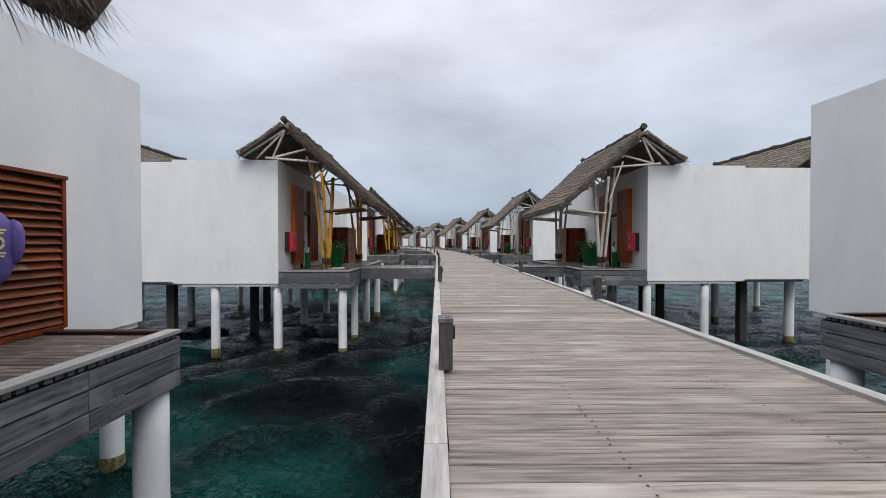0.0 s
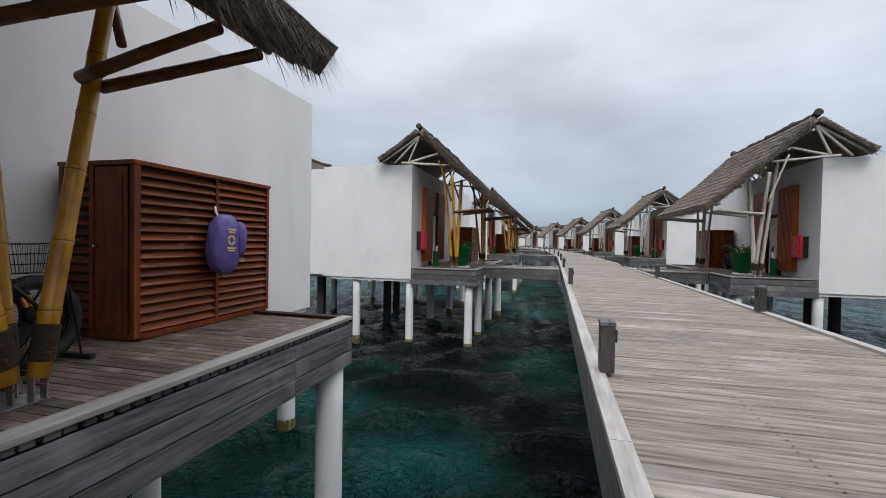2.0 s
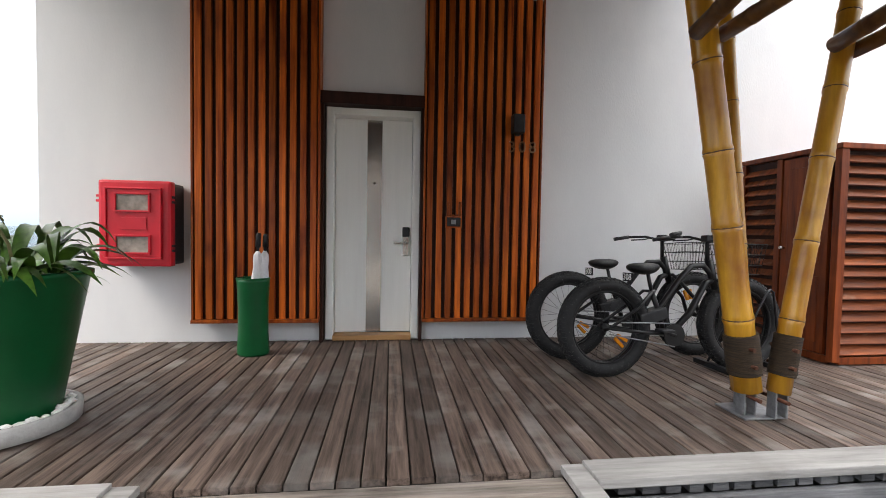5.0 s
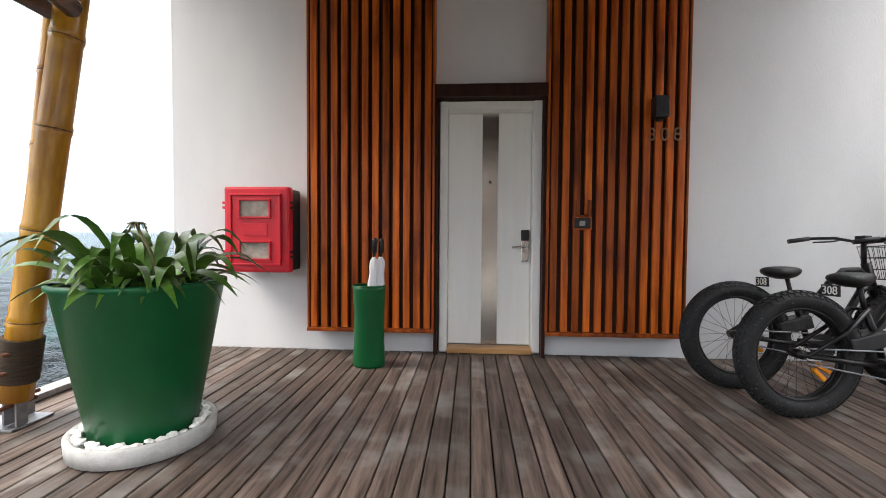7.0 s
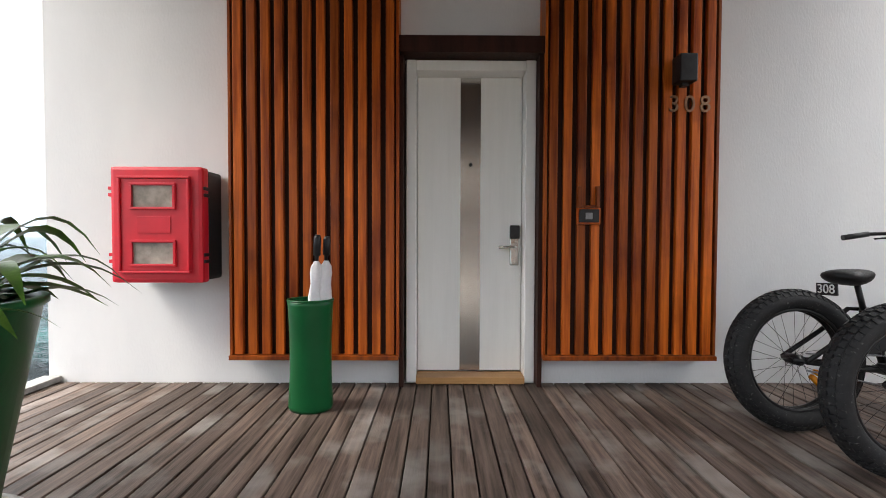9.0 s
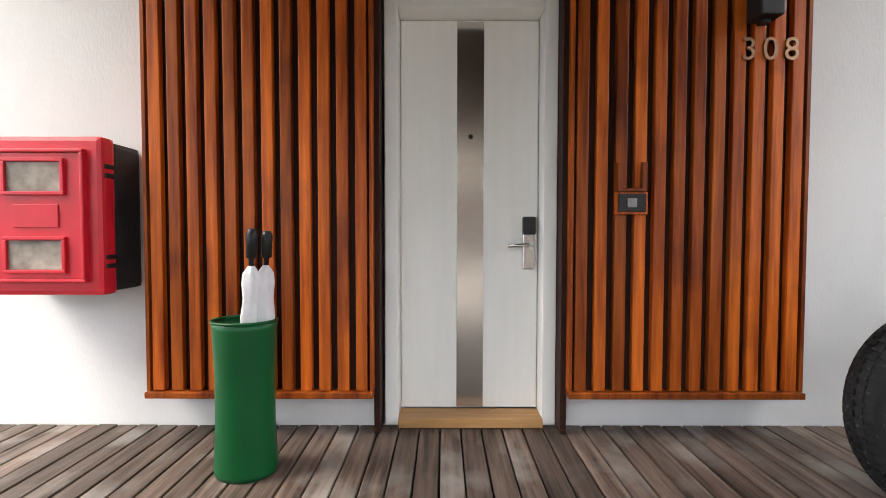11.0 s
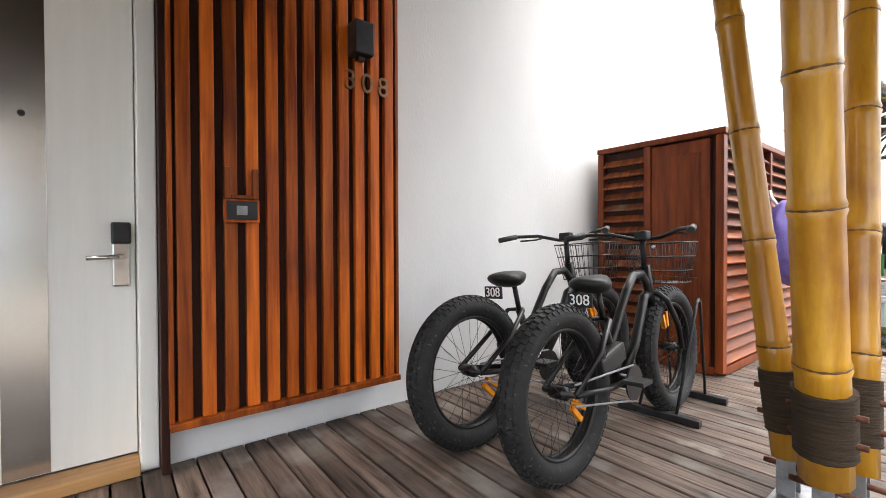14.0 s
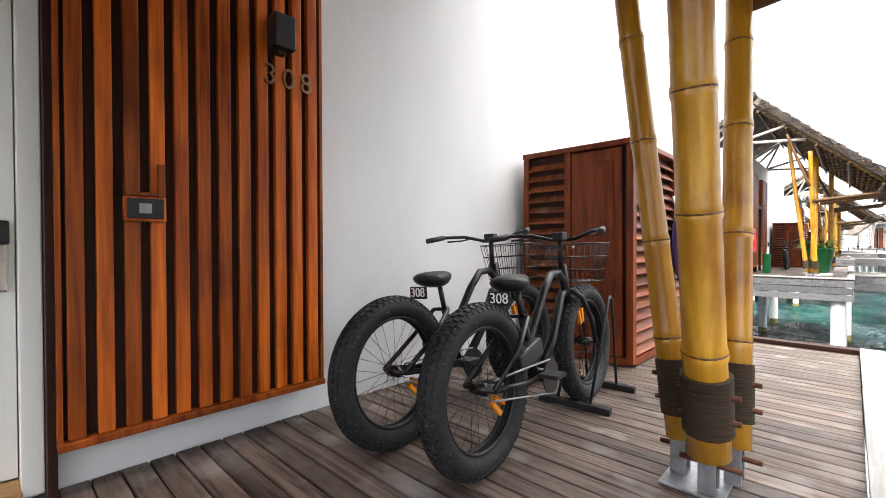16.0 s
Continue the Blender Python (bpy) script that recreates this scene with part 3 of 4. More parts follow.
            part("gable_strut", bm, BAMBOO_GREY, v)
    post_cluster(v, 1, 0, 0, pole, dark, pieces)
    post_cluster(v, -1, -0.32, 0.24, pole, dark, pieces)
    # main roof over the rooms towards the sea
    thatch_slope("rear_thatch", -1.0, 7.5, (9.3, 5.6), (6.4, 3.75), 0.2, 2500, 500, v, 0.4, "grey-brown palm thatch in courses")
    thatch_slope("rear_thatch", -1.05, 7.5, (9.32, 5.6), (12.2, 3.75), 0.2, 600, 300, v, 0.4, "grey-brown palm thatch in courses")
    ridge_roll(-1.1, 7.6, 9.3, 5.86, v)
    bm = bmesh.new()
    box(bm, (-0.6, 6.95, -0.4), (7.0, 11.6, -0.15))
    part("sea_terrace", bm, GREY, v)
    for y in (7.4, 11.2):
        for x in (-0.4, 6.8):
            bm = bmesh.new()
            tube(bm, [(x, y, -0.15), (x, y, 4.4)], 0.09, 10)
            part("terrace_post", bm, BAMBOO_DARK, v)
    bm = bmesh.new()
    for k in range(22):
        box(bm, (-0.62, 7.1 + 0.0, 0.3 + 0.09 * k), (-0.58, 8.6, 0.35 + 0.09 * k))
    part("terrace_screen", bm, BAMBOO_DARK, v)
    # porch deck
    dx0, dx1, dy = -2.9, 5.62, -2.38
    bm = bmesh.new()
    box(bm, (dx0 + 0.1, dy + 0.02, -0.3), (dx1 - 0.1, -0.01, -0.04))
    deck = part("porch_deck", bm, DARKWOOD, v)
    n = int((dx1 - dx0 - 0.02) / 0.104)
    me = plank_mesh("plank", 2.36, 0.096, 0.03, DECK)
    if pieces:
        for k in range(n):
            piece("plank", me, deck, pose(dx0 + 0.1 + 0.104 * k, dy / 2 - 0.005, random.uniform(-0.0015, 0.0015), random.uniform(-0.03, 0.03), 0, 0))
    else:
        bm = bmesh.new()
        for k in range(n):
            x = dx0 + 0.1 + 0.104 * k
            box(bm, (x - 0.048, dy + 0.005, -0.03), (x + 0.048, -0.01, 0))
        part("planks", bm, DECK, deck)
    spans = ((dx0, -0.885, dy - 0.16), (1.02, dx1, dy - 0.16))
    for a, b, y in spans:
        bm = bmesh.new()
        box(bm, (a, y, 0.005), (b, y + 0.16, 0.045), bevel=0.005)
        part("rim_board", bm, RIMWOOD, deck, "pale weathered kerb board")
        for k in range(3):
            cut = a + (b - a) * (0.72 if a > 0 else 0.6)
            for p, q in ((a, cut - 0.003), (cut + 0.003, b)):
                bm = bmesh.new()
                box(bm, (p, y + 0.012 + 0.006 * (k % 2), -0.02 - 0.19 * (k + 1)), (q, y + 0.05, (-0.036 if k else -0.06) - 0.19 * k), bevel=0.006)
                part("fascia_board", bm, GREY, deck)
        x = a + 0.1
        bm = bmesh.new()
        while x < b - 0.05:
            box(bm, (x, y + 0.02 + random.uniform(0, 0.012), -0.04), (x + random.uniform(0.06, 0.085), y + 0.12, 0.004))
            x += 0.104
        tagged(part("end_packing", bm, GREY, deck), kind="stuff")
    for x, s in ((dx0, 1), (dx1, -1)):
        bm = bmesh.new()
        box(bm, (min(x, x + s * 0.12), dy + 0.002, 0.005), (max(x, x + s * 0.12), -0.005, 0.043), bevel=0.005)
        part("rim_board", bm, RIMWOOD if s > 0 else BACK, deck, "weathered kerb board")
        for k in range(3):
            bm = bmesh.new()
            box(bm, (min(x + s * 0.01, x + s * 0.05), dy - 0.147, -0.02 - 0.19 * (k + 1)), (max(x + s * 0.01, x + s * 0.05), -0.005, -0.036 - 0.19 * k), bevel=0.006)
            part("fascia_board", bm, GREY, deck)
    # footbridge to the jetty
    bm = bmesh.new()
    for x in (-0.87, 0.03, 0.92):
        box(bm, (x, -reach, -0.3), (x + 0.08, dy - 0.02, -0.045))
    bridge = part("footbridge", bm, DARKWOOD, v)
    me2 = plank_mesh("plank", 1.7, 0.14, 0.03, WALK)
    k, y = 0, dy - 0.1
    while y > 0.04 - reach:
        piece("bridge_plank", me2, bridge, pose(0.067, y, random.uniform(-0.012, -0.009), 0, 0, 90))
        y -= 0.146
    for x in (-0.885, 0.92):
        bm = bmesh.new()
        box(bm, (x, 0.01 - reach, -0.006), (x + 0.1, dy - 0.002, 0.03), bevel=0.005)
        part("rim_board", bm, RIMWOOD, bridge, "weathered kerb board")
        for k in range(2):
            bm = bmesh.new()
            xx = x + (0.005 if x < 0 else 0.06)
            box(bm, (xx, 0.01 - reach, -0.02 - 0.2 * (k + 1)), (xx + 0.035, dy - 0.17, -0.03 - 0.2 * k), bevel=0.004)
            part("fascia_board", bm, GREY, bridge)
    # piles
    for x, y, r in ((-2.6, 0.12, 0.15), (-2.6, 2.35, 0.15), (2.55, -2.2, 0.17), (5.45, -2.3, 0.175), (-2.6, -2.2, 0.15), (-0.4, -2.2, 0.15), (8.4, 0.35, 0.18), (8.4, 3.4, 0.17), (5.2, 0.4, 0.17), (2.0, 0.6, 0.17), (-1.7, 6.4, 0.17), (3.0, 6.4, 0.17), (8.3, 6.4, 0.17), (0.3, 11.2, 0.17), (6.5, 11.2, 0.17)):
        bm = bmesh.new()
        top = -0.5 if y > 0 else -0.3
        lathe(bm, [(r, SEA - 1.2), (r, SEA + 0.2), (r * 0.99, -1.2), (r, top)], 20, (x, y, 0))
        column = part("support_column", bm, PILE, v, "white painted concrete pile")
        bm = bmesh.new()
        lathe(bm, [(r * 1.04, SEA - 0.3), (r * 1.06, SEA + 0.06), (r * 1.03, SEA + 0.17), (r * 1.006, SEA + 0.2)], 20, (x, y, 0))
        part("waterline_crust", bm, ALGAE, column, "yellow-brown algae at the waterline")
    for x, y in ((-1.6, 4.5), (0.8, 2.4), (4.2, 3.2)):
        bm = bmesh.new()
        box(bm, (x - 0.14, y - 0.14, SEA - 1), (x + 0.14, y + 0.14, -0.53))
        part("dark_column", bm, DARKWOOD, v, "dark pile under the rooms")
    return v


# ---- things on the porch ----
def storage_locker(m):
    c = thing("storage_locker", "red-brown louvred timber storage locker, weathered, against the wall", "cabinet", m, "storage lockers")
    w, d, h = 2.07, 1.0, 1.81
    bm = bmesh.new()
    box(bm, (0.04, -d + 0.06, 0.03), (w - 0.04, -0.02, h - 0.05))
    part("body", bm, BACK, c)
    bm = bmesh.new()
    box(bm, (-0.015, -d - 0.015, h - 0.045), (w + 0.015, 0, h), bevel=0.006)
    part("top_board", bm, LOCKER, c)
    for x, y, ww in ((0, -d, 0.07), (w - 0.05, -d, 0.05), (1.06, -d, 0.05), (0, -0.47, 0.055), (0, -0.055, 0.05)):
        bm = bmesh.new()
        box(bm, (x, y, 0.03), (x + ww, y + 0.055, h - 0.046), bevel=0.004)
        part("stile", bm, LOCKER, c)
    for a, b in (((0.07, -d + 0.004, 0.01), (w - 0.05, -d + 0.05, 0.07)), ((0.004, -d + 0.056, 0.01), (0.05, -0.056, 0.07))):
        bm = bmesh.new()
        box(bm, a, b, bevel=0.004)
        part("bottom_rail", bm, LOCKER, c)
    for x0, x1 in ((0.072, 1.058), (1.112, 2.018)):
        bm = bmesh.new()
        box(bm, (-(x1 - x0) / 2, -0.045, -0.007), ((x1 - x0) / 2, 0.045, 0.007), bevel=0.002)
        me = mesh_of("louvre_slat", bm, LOUVRE)
        for k in range(18):
            piece("louvre_slat", me, c, pose((x0 + x1) / 2, -d + 0.035, 0.12 + 0.0925 * k, 48 + random.uniform(-2, 2)))
    bm = bmesh.new()
    box(bm, (-0.045, -0.18, -0.007), (0.045, 0.18, 0.007), bevel=0.002)
    me = mesh_of("louvre_slat", bm, LOUVRE)
    for k in range(17):
        piece("louvre_slat", me, c, pose(0.03, -0.235, 0.14 + 0.096 * k, 0, -48))
    bm = bmesh.new()
    box(bm, (0.012, -0.905, 0.075), (0.05, -0.475, h - 0.06), bevel=0.004)
    dr = part("locker_door", bm, LOCKER, c, "closed panelled timber door")
    for z0, z1 in ((0.16, 0.72), (0.84, h - 0.15)):
        bm = bmesh.new()
        box(bm, (0.004, -0.84, z0), (0.018, -0.54, z1), bevel=0.006)
        part("panel", bm, LOCKER, dr)
    bm = bmesh.new()
    lathe(bm, [(0.012, 0), (0.012, 0.02), (0.02, 0.03), (0.012, 0.045)], 12)
    for vv in bm.verts:
        vv.co = Vector((0.012 - vv.co.z, -0.51 + vv.co.x, 0.95 + vv.co.y))
    part("knob", bm, STEEL, dr, "round steel knob")
    return c


def fire_box(m):
    f = thing("fire_hose_box", "red plastic fire equipment box with black back, on wall", "fire box", m, "fire boxes")
    bm = bmesh.new()
    box(bm, (-0.25, -0.2, -0.34), (0.255, 0, 0.34), bevel=0.025)
    part("back_case", bm, BLACK, f, "black plastic case")
    bm = bmesh.new()
    box(bm, (-0.265, -0.275, -0.35), (0.265, -0.19, 0.35), bevel=0.022)
    lid = part("lid", bm, RED, f, "red moulded lid")
    for a, b in (((-0.21, -0.30, -0.29), (0.2, -0.27, -0.275)), ((-0.21, -0.30, 0.275), (0.2, -0.27, 0.29)), ((-0.21, -0.30, -0.274), (-0.195, -0.27, 0.274)), ((0.185, -0.30, -0.274), (0.2, -0.27, 0.274))):
        bm = bmesh.new()
        box(bm, a, b, bevel=0.005)
        part("panel_edge", bm, RED, lid)
    bm = bmesh.new()
    box(bm, (-0.194, -0.288, -0.273), (0.184, -0.272, 0.273))
    part("raised_panel", bm, RED, lid)
    for z in (0.17, -0.17):
        bm = bmesh.new()
        for a, b in (((-0.14, -0.302, 0.065), (0.12, -0.284, 0.08)), ((-0.14, -0.302, -0.08), (0.12, -0.284, -0.065)), ((-0.14, -0.302, -0.064), (-0.125, -0.284, 0.064)), ((0.105, -0.302, -0.064), (0.12, -0.284, 0.064))):
            box(bm, a, b, bevel=0.003)
        for vv in bm.verts:
            vv.co.z += z
        part("window_frame", bm, RED, lid)
        bm = bmesh.new()
        box(bm, (-0.124, -0.2915, z - 0.063), (0.104, -0.289, z + 0.063))
        part("window", bm, INSIDE, lid, "smoky window with coiled hose behind")
    bm = bmesh.new()
    box(bm, (-0.1, -0.2935, -0.05), (0.09, -0.289, 0.05), bevel=0.002)
    part("label_plate", bm, RED, lid)
    for z in (0.2, -0.2):
        for s, mat in ((-0.275, RED), (0.262, BLACK)):
            bm = bmesh.new()
            box(bm, (s - 0.012, -0.26, z - 0.03), (s + 0.012, -0.2, z - 0.01), bevel=0.003)
            box(bm, (s - 0.012, -0.26, z + 0.01), (s + 0.012, -0.2, z + 0.03), bevel=0.003)
            part("hinge", bm, mat, f)
    return f


def umbrella_stand(m):
    s = thing("umbrella_stand", "tall green oval umbrella stand beside the door", "umbrella stand", m, "umbrella stands")
    bm = bmesh.new()
    k = 0.112
    prof = [(k * 0.95, 0), (k * 1.0, 0.02), (k * 0.93, 0.2), (k * 0.93, 0.4), (k * 1.0, 0.6), (k * 1.03, 0.63), (k * 0.97, 0.632), (k * 0.9, 0.6), (k * 0.85, 0.05)]
    lathe(bm, prof, 36, squash=0.8)
    part("vessel", bm, GREEN, s)
    bm = bmesh.new()
    tube(bm, [(1.0 * k * math.cos(6.28319 * i / 36), 0.8 * k * math.sin(6.28319 * i / 36), 0.632) for i in range(37)], 0.006, 6, caps=False)
    part("rim", bm, GREEN, s, "rolled green rim")
    return s


def umbrella(m, tall):
    u = thing("umbrella", "furled white umbrella with black handle in green stand", "umbrella", m, "furled umbrellas")
    bm = bmesh.new()
    lathe(bm, [(0.012, 0.0), (0.03, 0.2), (0.04, 0.45), (0.046, 0.62), (0.036, 0.7), (0.041, 0.76), (0.036, 0.8), (0.014, 0.83)], 18)
    for v in bm.verts:
        a = math.atan2(v.co.y, v.co.x)
        k = 0.8 * (1 + 0.16 * math.sin(5 * a + 9 * v.co.z))
        v.co.x *= k
        v.co.y *= k
    part("canopy", bm, WHITECLOTH, u)
    bm = bmesh.new()
    tube(bm, [(0, 0, 0.82), (0, 0, 0.86), (0, 0, 0.862), (0, 0, tall - 0.02), (0, 0, tall)], [0.01, 0.012, 0.021, 0.022, 0.014], 12)
    part("handle", bm, BLACK, u, "black handle")
    return u


def pot_plant(m, seed):
    rng = random.Random(seed)
    p = thing("potted_plant", "large green pot with strap leaves on pebbled concrete saucer", "potted plant", m, "potted plants")
    bm = bmesh.new()
    lathe(bm, [(0.205, 0.05), (0.215, 0.06), (0.335, 0.74), (0.35, 0.75), (0.35, 0.77), (0.335, 0.775), (0.315, 0.755), (0.305, 0.7)], 48)
    part("pot", bm, GREEN, p, "glossy dark green tapered pot")
    bm = bmesh.new()
    lathe(bm, [(0.27, 0.001), (0.295, 0.01), (0.3, 0.085), (0.285, 0.095), (0.27, 0.085), (0.25, 0.05)], 44)
    part("saucer", bm, CONCRETE, p, "pale concrete saucer")
    bm = bmesh.new()
    bmesh.ops.create_icosphere(bm, subdivisions=1, radius=0.022)
    for v in bm.verts:
        v.co.z *= 0.6
        v.co.x *= 1.35
    me = mesh_of("pebble", bm, PEBBLE)
    for k in range(44):
        a = 6.283 * k / 44 + rng.uniform(-0.05, 0.05)
        r = 0.245 + rng.uniform(-0.008, 0.012)
        piece("pebble", me, p, pose(r * math.cos(a), r * math.sin(a), 0.083 + rng.uniform(-0.006, 0.012), rng.uniform(-20, 20), rng.uniform(-20, 20), rng.uniform(0, 360)))
    bm = bmesh.new()
    lathe(bm, [(0.31, 0.7), (0.2, 0.72), (0.02, 0.73)], 24)
    part("soil", bm, SOIL, p)
    for k in range(78):
        a = rng.uniform(0, 6.283)
        c = Vector((rng.uniform(0.0, 0.25) * math.cos(a), rng.uniform(0.0, 0.25) * math.sin(a), 0.7))
        b = a + rng.uniform(-0.9, 0.9)
        way = Vector((math.cos(b), math.sin(b), 0))
        ln, w, rise = rng.uniform(0.3, 0.64), rng.uniform(0.02, 0.04), rng.uniform(0.5, 1.6)
        sd = Vector((-way.y, way.x, 0))
        bm = bmesh.new()
        prev, n = None, 9
        tw = rng.uniform(-0.6, 0.6)
        for i in range(n + 1):
            f = i / n
            q = c + way * ln * f * (0.9 - 0.12 * rise) + Vector((0, 0, ln * (rise * f - (rise * 0.62 + 0.18) * f * f * (0.55 + 0.5 * f))))
            wd = w * (0.35 + 1.6 * f) if f < 0.4 else w * max(0.02, (1 - ((f - 0.4) / 0.6) ** 1.8))
            s2 = (sd * math.cos(tw * f) + Vector((0, 0, math.sin(tw * f)))).normalized()
            row = [bm.verts.new(q - s2 * wd + Vector((0, 0, 0.25 * wd))), bm.verts.new(q), bm.verts.new(q + s2 * wd + Vector((0, 0, 0.25 * wd)))]
            if prev:
                for j in (0, 1):
                    fc = bm.faces.new((prev[j], prev[j + 1], row[j + 1], row[j]))
                    fc.smooth = True
            prev = row
        part("leaf", bm, LEAF, p)
    bm = bmesh.new()
    tube(bm, [(0.06, 0.02, 0.7), (0.04, 0.0, 0.9), (-0.01, -0.02, 1.02)], 0.007, 7)
    for k in range(16):
        a = 6.283 * k / 16
        tube(bm, [(-0.01, -0.02, 1.02), (-0.01 + 0.02 * math.cos(a), -0.02 + 0.02 * math.sin(a), 1.045), (-0.01 + 0.04 * math.cos(a), -0.02 + 0.04 * math.sin(a), 1.035 - 0.02 * (k % 3))], 0.003, 5)
    part("seed_head", bm, STALK, p, "withered flower head on thin stalk")
    return p


def wheel(bike, x, spokes_dark):
    R, r = 0.31, 0.052
    bm = bmesh.new()
    nu, nv = 52, 12
    ring = []
    for i in range(nu):
        a = 6.28319 * i / nu
        ring.append([bm.verts.new(((R + r * math.cos(6.28319 * j / nv)) * math.cos(a), 1.1 * r * math.sin(6.28319 * j / nv), (R + r * math.cos(6.28319 * j / nv)) * math.sin(a))) for j in range(nv)])
    for i in range(nu):
        for j in range(nv):
            f = bm.faces.new((ring[i][j], ring[(i + 1) % nu][j], ring[(i + 1) % nu][(j + 1) % nv], ring[i][(j + 1) % nv]))
            f.smooth = True
    tyre = part("tyre", bm, RUBBER, bike, "fat knobbly black tyre")
    tyre.location = (x, 0, R + r)
    bm = bmesh.new()
    for i in range(60):
        a = 6.28319 * i / 60
        for j, ph in ((-2, 0), (-1, 0.5), (0, 0), (1, 0.5), (2, 0)):
            b = j * 0.46
            aa = a + ph * 6.28319 / 60
            mt = Matrix.Rotation(-aa, 4, "Y") @ Matrix.Translation((R, 0, 0)) @ Matrix.Rotation(b, 4, "Z")
            box(bm, (r - 0.004, -0.011, -0.011), (r + 0.006, 0.011, 0.011), mt)
    part("tread", bm, RUBBER, tyre, "worn tread blocks")
    bm = bmesh.new()
    for dy in (-0.022, 0.022):
        pts = [((R - r + 0.004) * math.cos(6.28319 * k / 40), dy, (R - r + 0.004) * math.sin(6.28319 * k / 40)) for k in range(41)]
        tube(bm, pts, 0.011, 6, caps=False)
    part("rim", bm, FRAMEBLACK, tyre, "black rim")
    bm = bmesh.new()
    for k in range(28):
        a = 6.28319 * k / 28
        b = a + (0.9 if k % 2 else -0.9)
        dy = 0.03 if k % 4 < 2 else -0.03
        tube(bm, [(0.022 * math.cos(b), dy, 0.022 * math.sin(b)), ((R - r) * math.cos(a), dy * 0.4, (R - r) * math.sin(a))], 0.0012, 4)
    part("spokes", bm, FRAMEBLACK, tyre)
    bm = bmesh.new()
    tube(bm, [(0, -0.075, 0), (0, -0.04, 0), (0, -0.038, 0), (0, 0.038, 0), (0, 0.04, 0), (0, 0.075, 0)], [0.01, 0.012, 0.028, 0.028, 0.012, 0.01], 12)
    part("hub", bm, FRAMEBLACK, tyre)
    bm = bmesh.new()
    for a in (0.5, 0.75):
        mt = Matrix.Rotation(-a - (1.2 if x > 0.5 else 5.0), 4, "Y") @ Matrix.Translation((0.17, 0, 0))
        box(bm, (-0.045, -0.012, -0.012), (0.045, 0.012, 0.012), mt, 0.004)
    part("spoke_reflector", bm, AMBER, tyre, "amber spoke reflector")


def fat_bike(m, turn, number):
    """A cruiser with fat tyres; x forward from the rear hub."""
    b = thing("bicycle", "matt black fat-tyre cruiser bicycle with wire front basket", "bicycle", m, "parked bicycles")
    H, FX = 0.362, 1.17
    wheel(b, 0, False)
    wheel(b, FX, True)
    bm = bmesh.new()
    tube(bm, [(0.93, 0, 0.66), (0.9, 0, 0.76), (0.84, 0, 0.815), (0.74, 0, 0.81), (0.64, 0, 0.72), (0.48, 0, 0.52), (0.36, 0, 0.42), (0.3, 0, 0.4)], 0.022, 10)
    tube(bm, [(0.92, 0, 0.7), (0.86, 0, 0.68), (0.72, 0, 0.45), (0.56, 0, 0.3)], 0.025, 10)
    tube(bm, [(0.5, 0, 0.3), (0.44, 0, 0.5), (0.39, 0, 0.62)], 0.02, 10)
    for s in (-0.075, 0.075):
        tube(bm, [(0, s, H), (0.3, s * 0.8, 0.32), (0.5, s * 0.4, 0.3)], 0.013, 8)
        tube(bm, [(0, s, H), (0.22, s, 0.5), (0.36, s * 0.7, 0.62), (0.42, 0, 0.62)], 0.012, 8)
    tube(bm, [(0.95, 0, 0.62), (0.89, 0, 0.86)], 0.028, 10)
    tube(bm, [(0.53, -0.05, 0.3), (0.53, 0.05, 0.3)], 0.035, 12)
    part("frame", bm, FRAMEBLACK, b)
    bm = bmesh.new()
    for s in (-0.075, 0.075):
        tube(bm, [(FX, s, H), (FX - 0.04, s, 0.5), (0.98, s, 0.66), (0.955, s * 0.5, 0.7), (0.95, 0, 0.7)], 0.016, 8)
    part("fork", bm, FRAMEBLACK, b)
    bm = bmesh.new()
    rot = Matrix.Translation((0.88, 0, 0)) @ Matrix.Rotation(turn, 4, "Z")
    for s in (-1, 1):
        tube(bm, [rot @ Vector(p) for p in ((0.04, 0, 1.005), (0.05, s * 0.08, 1.01), (0.0, s * 0.2, 1.045), (-0.1, s * 0.3, 1.045), (-0.22, s * 0.34, 1.025))], 0.011, 8)
    tube(bm, [rot @ Vector((0, 0, 0.84)), rot @ Vector((0, 0, 0.99)), rot @ Vector((0.04, 0, 1.01))], 0.016, 8)
    bar = part("handlebar", bm, FRAMEBLACK, b)
    for s in (-1, 1):
        bm = bmesh.new()
        tube(bm, [rot @ Vector((-0.1, s * 0.302, 1.045)), rot @ Vector((-0.23, s * 0.343, 1.024))], 0.017, 10)
        part("grip", bm, BLACK, bar, "black rubber grip")
        bm = bmesh.new()
        tube(bm, [rot @ Vector((0.03, s * 0.14, 1.035)), rot @ Vector((0.0, s * 0.22, 1.02)), rot @ Vector((-0.1, s * 0.27, 1.015))], 0.006, 6)
        part("brake_lever", bm, BLACK, bar)
    bm = bmesh.new()
    box(bm, (-0.03, -0.035, 1.0), (0.03, 0.035, 1.05), rot, 0.008)
    part("display", bm, BLACK, bar)
    # seat
    bm = bmesh.new()
    bmesh.ops.create_uvsphere(bm, u_segments=20, v_segments=10, radius=1)
    for v in bm.verts:
        x, y, z = v.co
        k = 0.5 + 0.5 * (-x) if x > -0.4 else 0.72
        v.co = Vector((0.33 + 0.135 * x, 0.115 * y * max(0.22, k + 0.25), 0.79 + 0.045 * z + 0.015 * x * x))
    for f in bm.faces:
        f.smooth = True
    seat = part("saddle", bm, SEATSKIN, b, "wide black vinyl saddle")
    bm = bmesh.new()
    tube(bm, [(0.4, 0, 0.58), (0.36, 0, 0.765)], 0.014, 8)
    part("seat_post", bm, FRAMEBLACK, b)
    bm = bmesh.new()
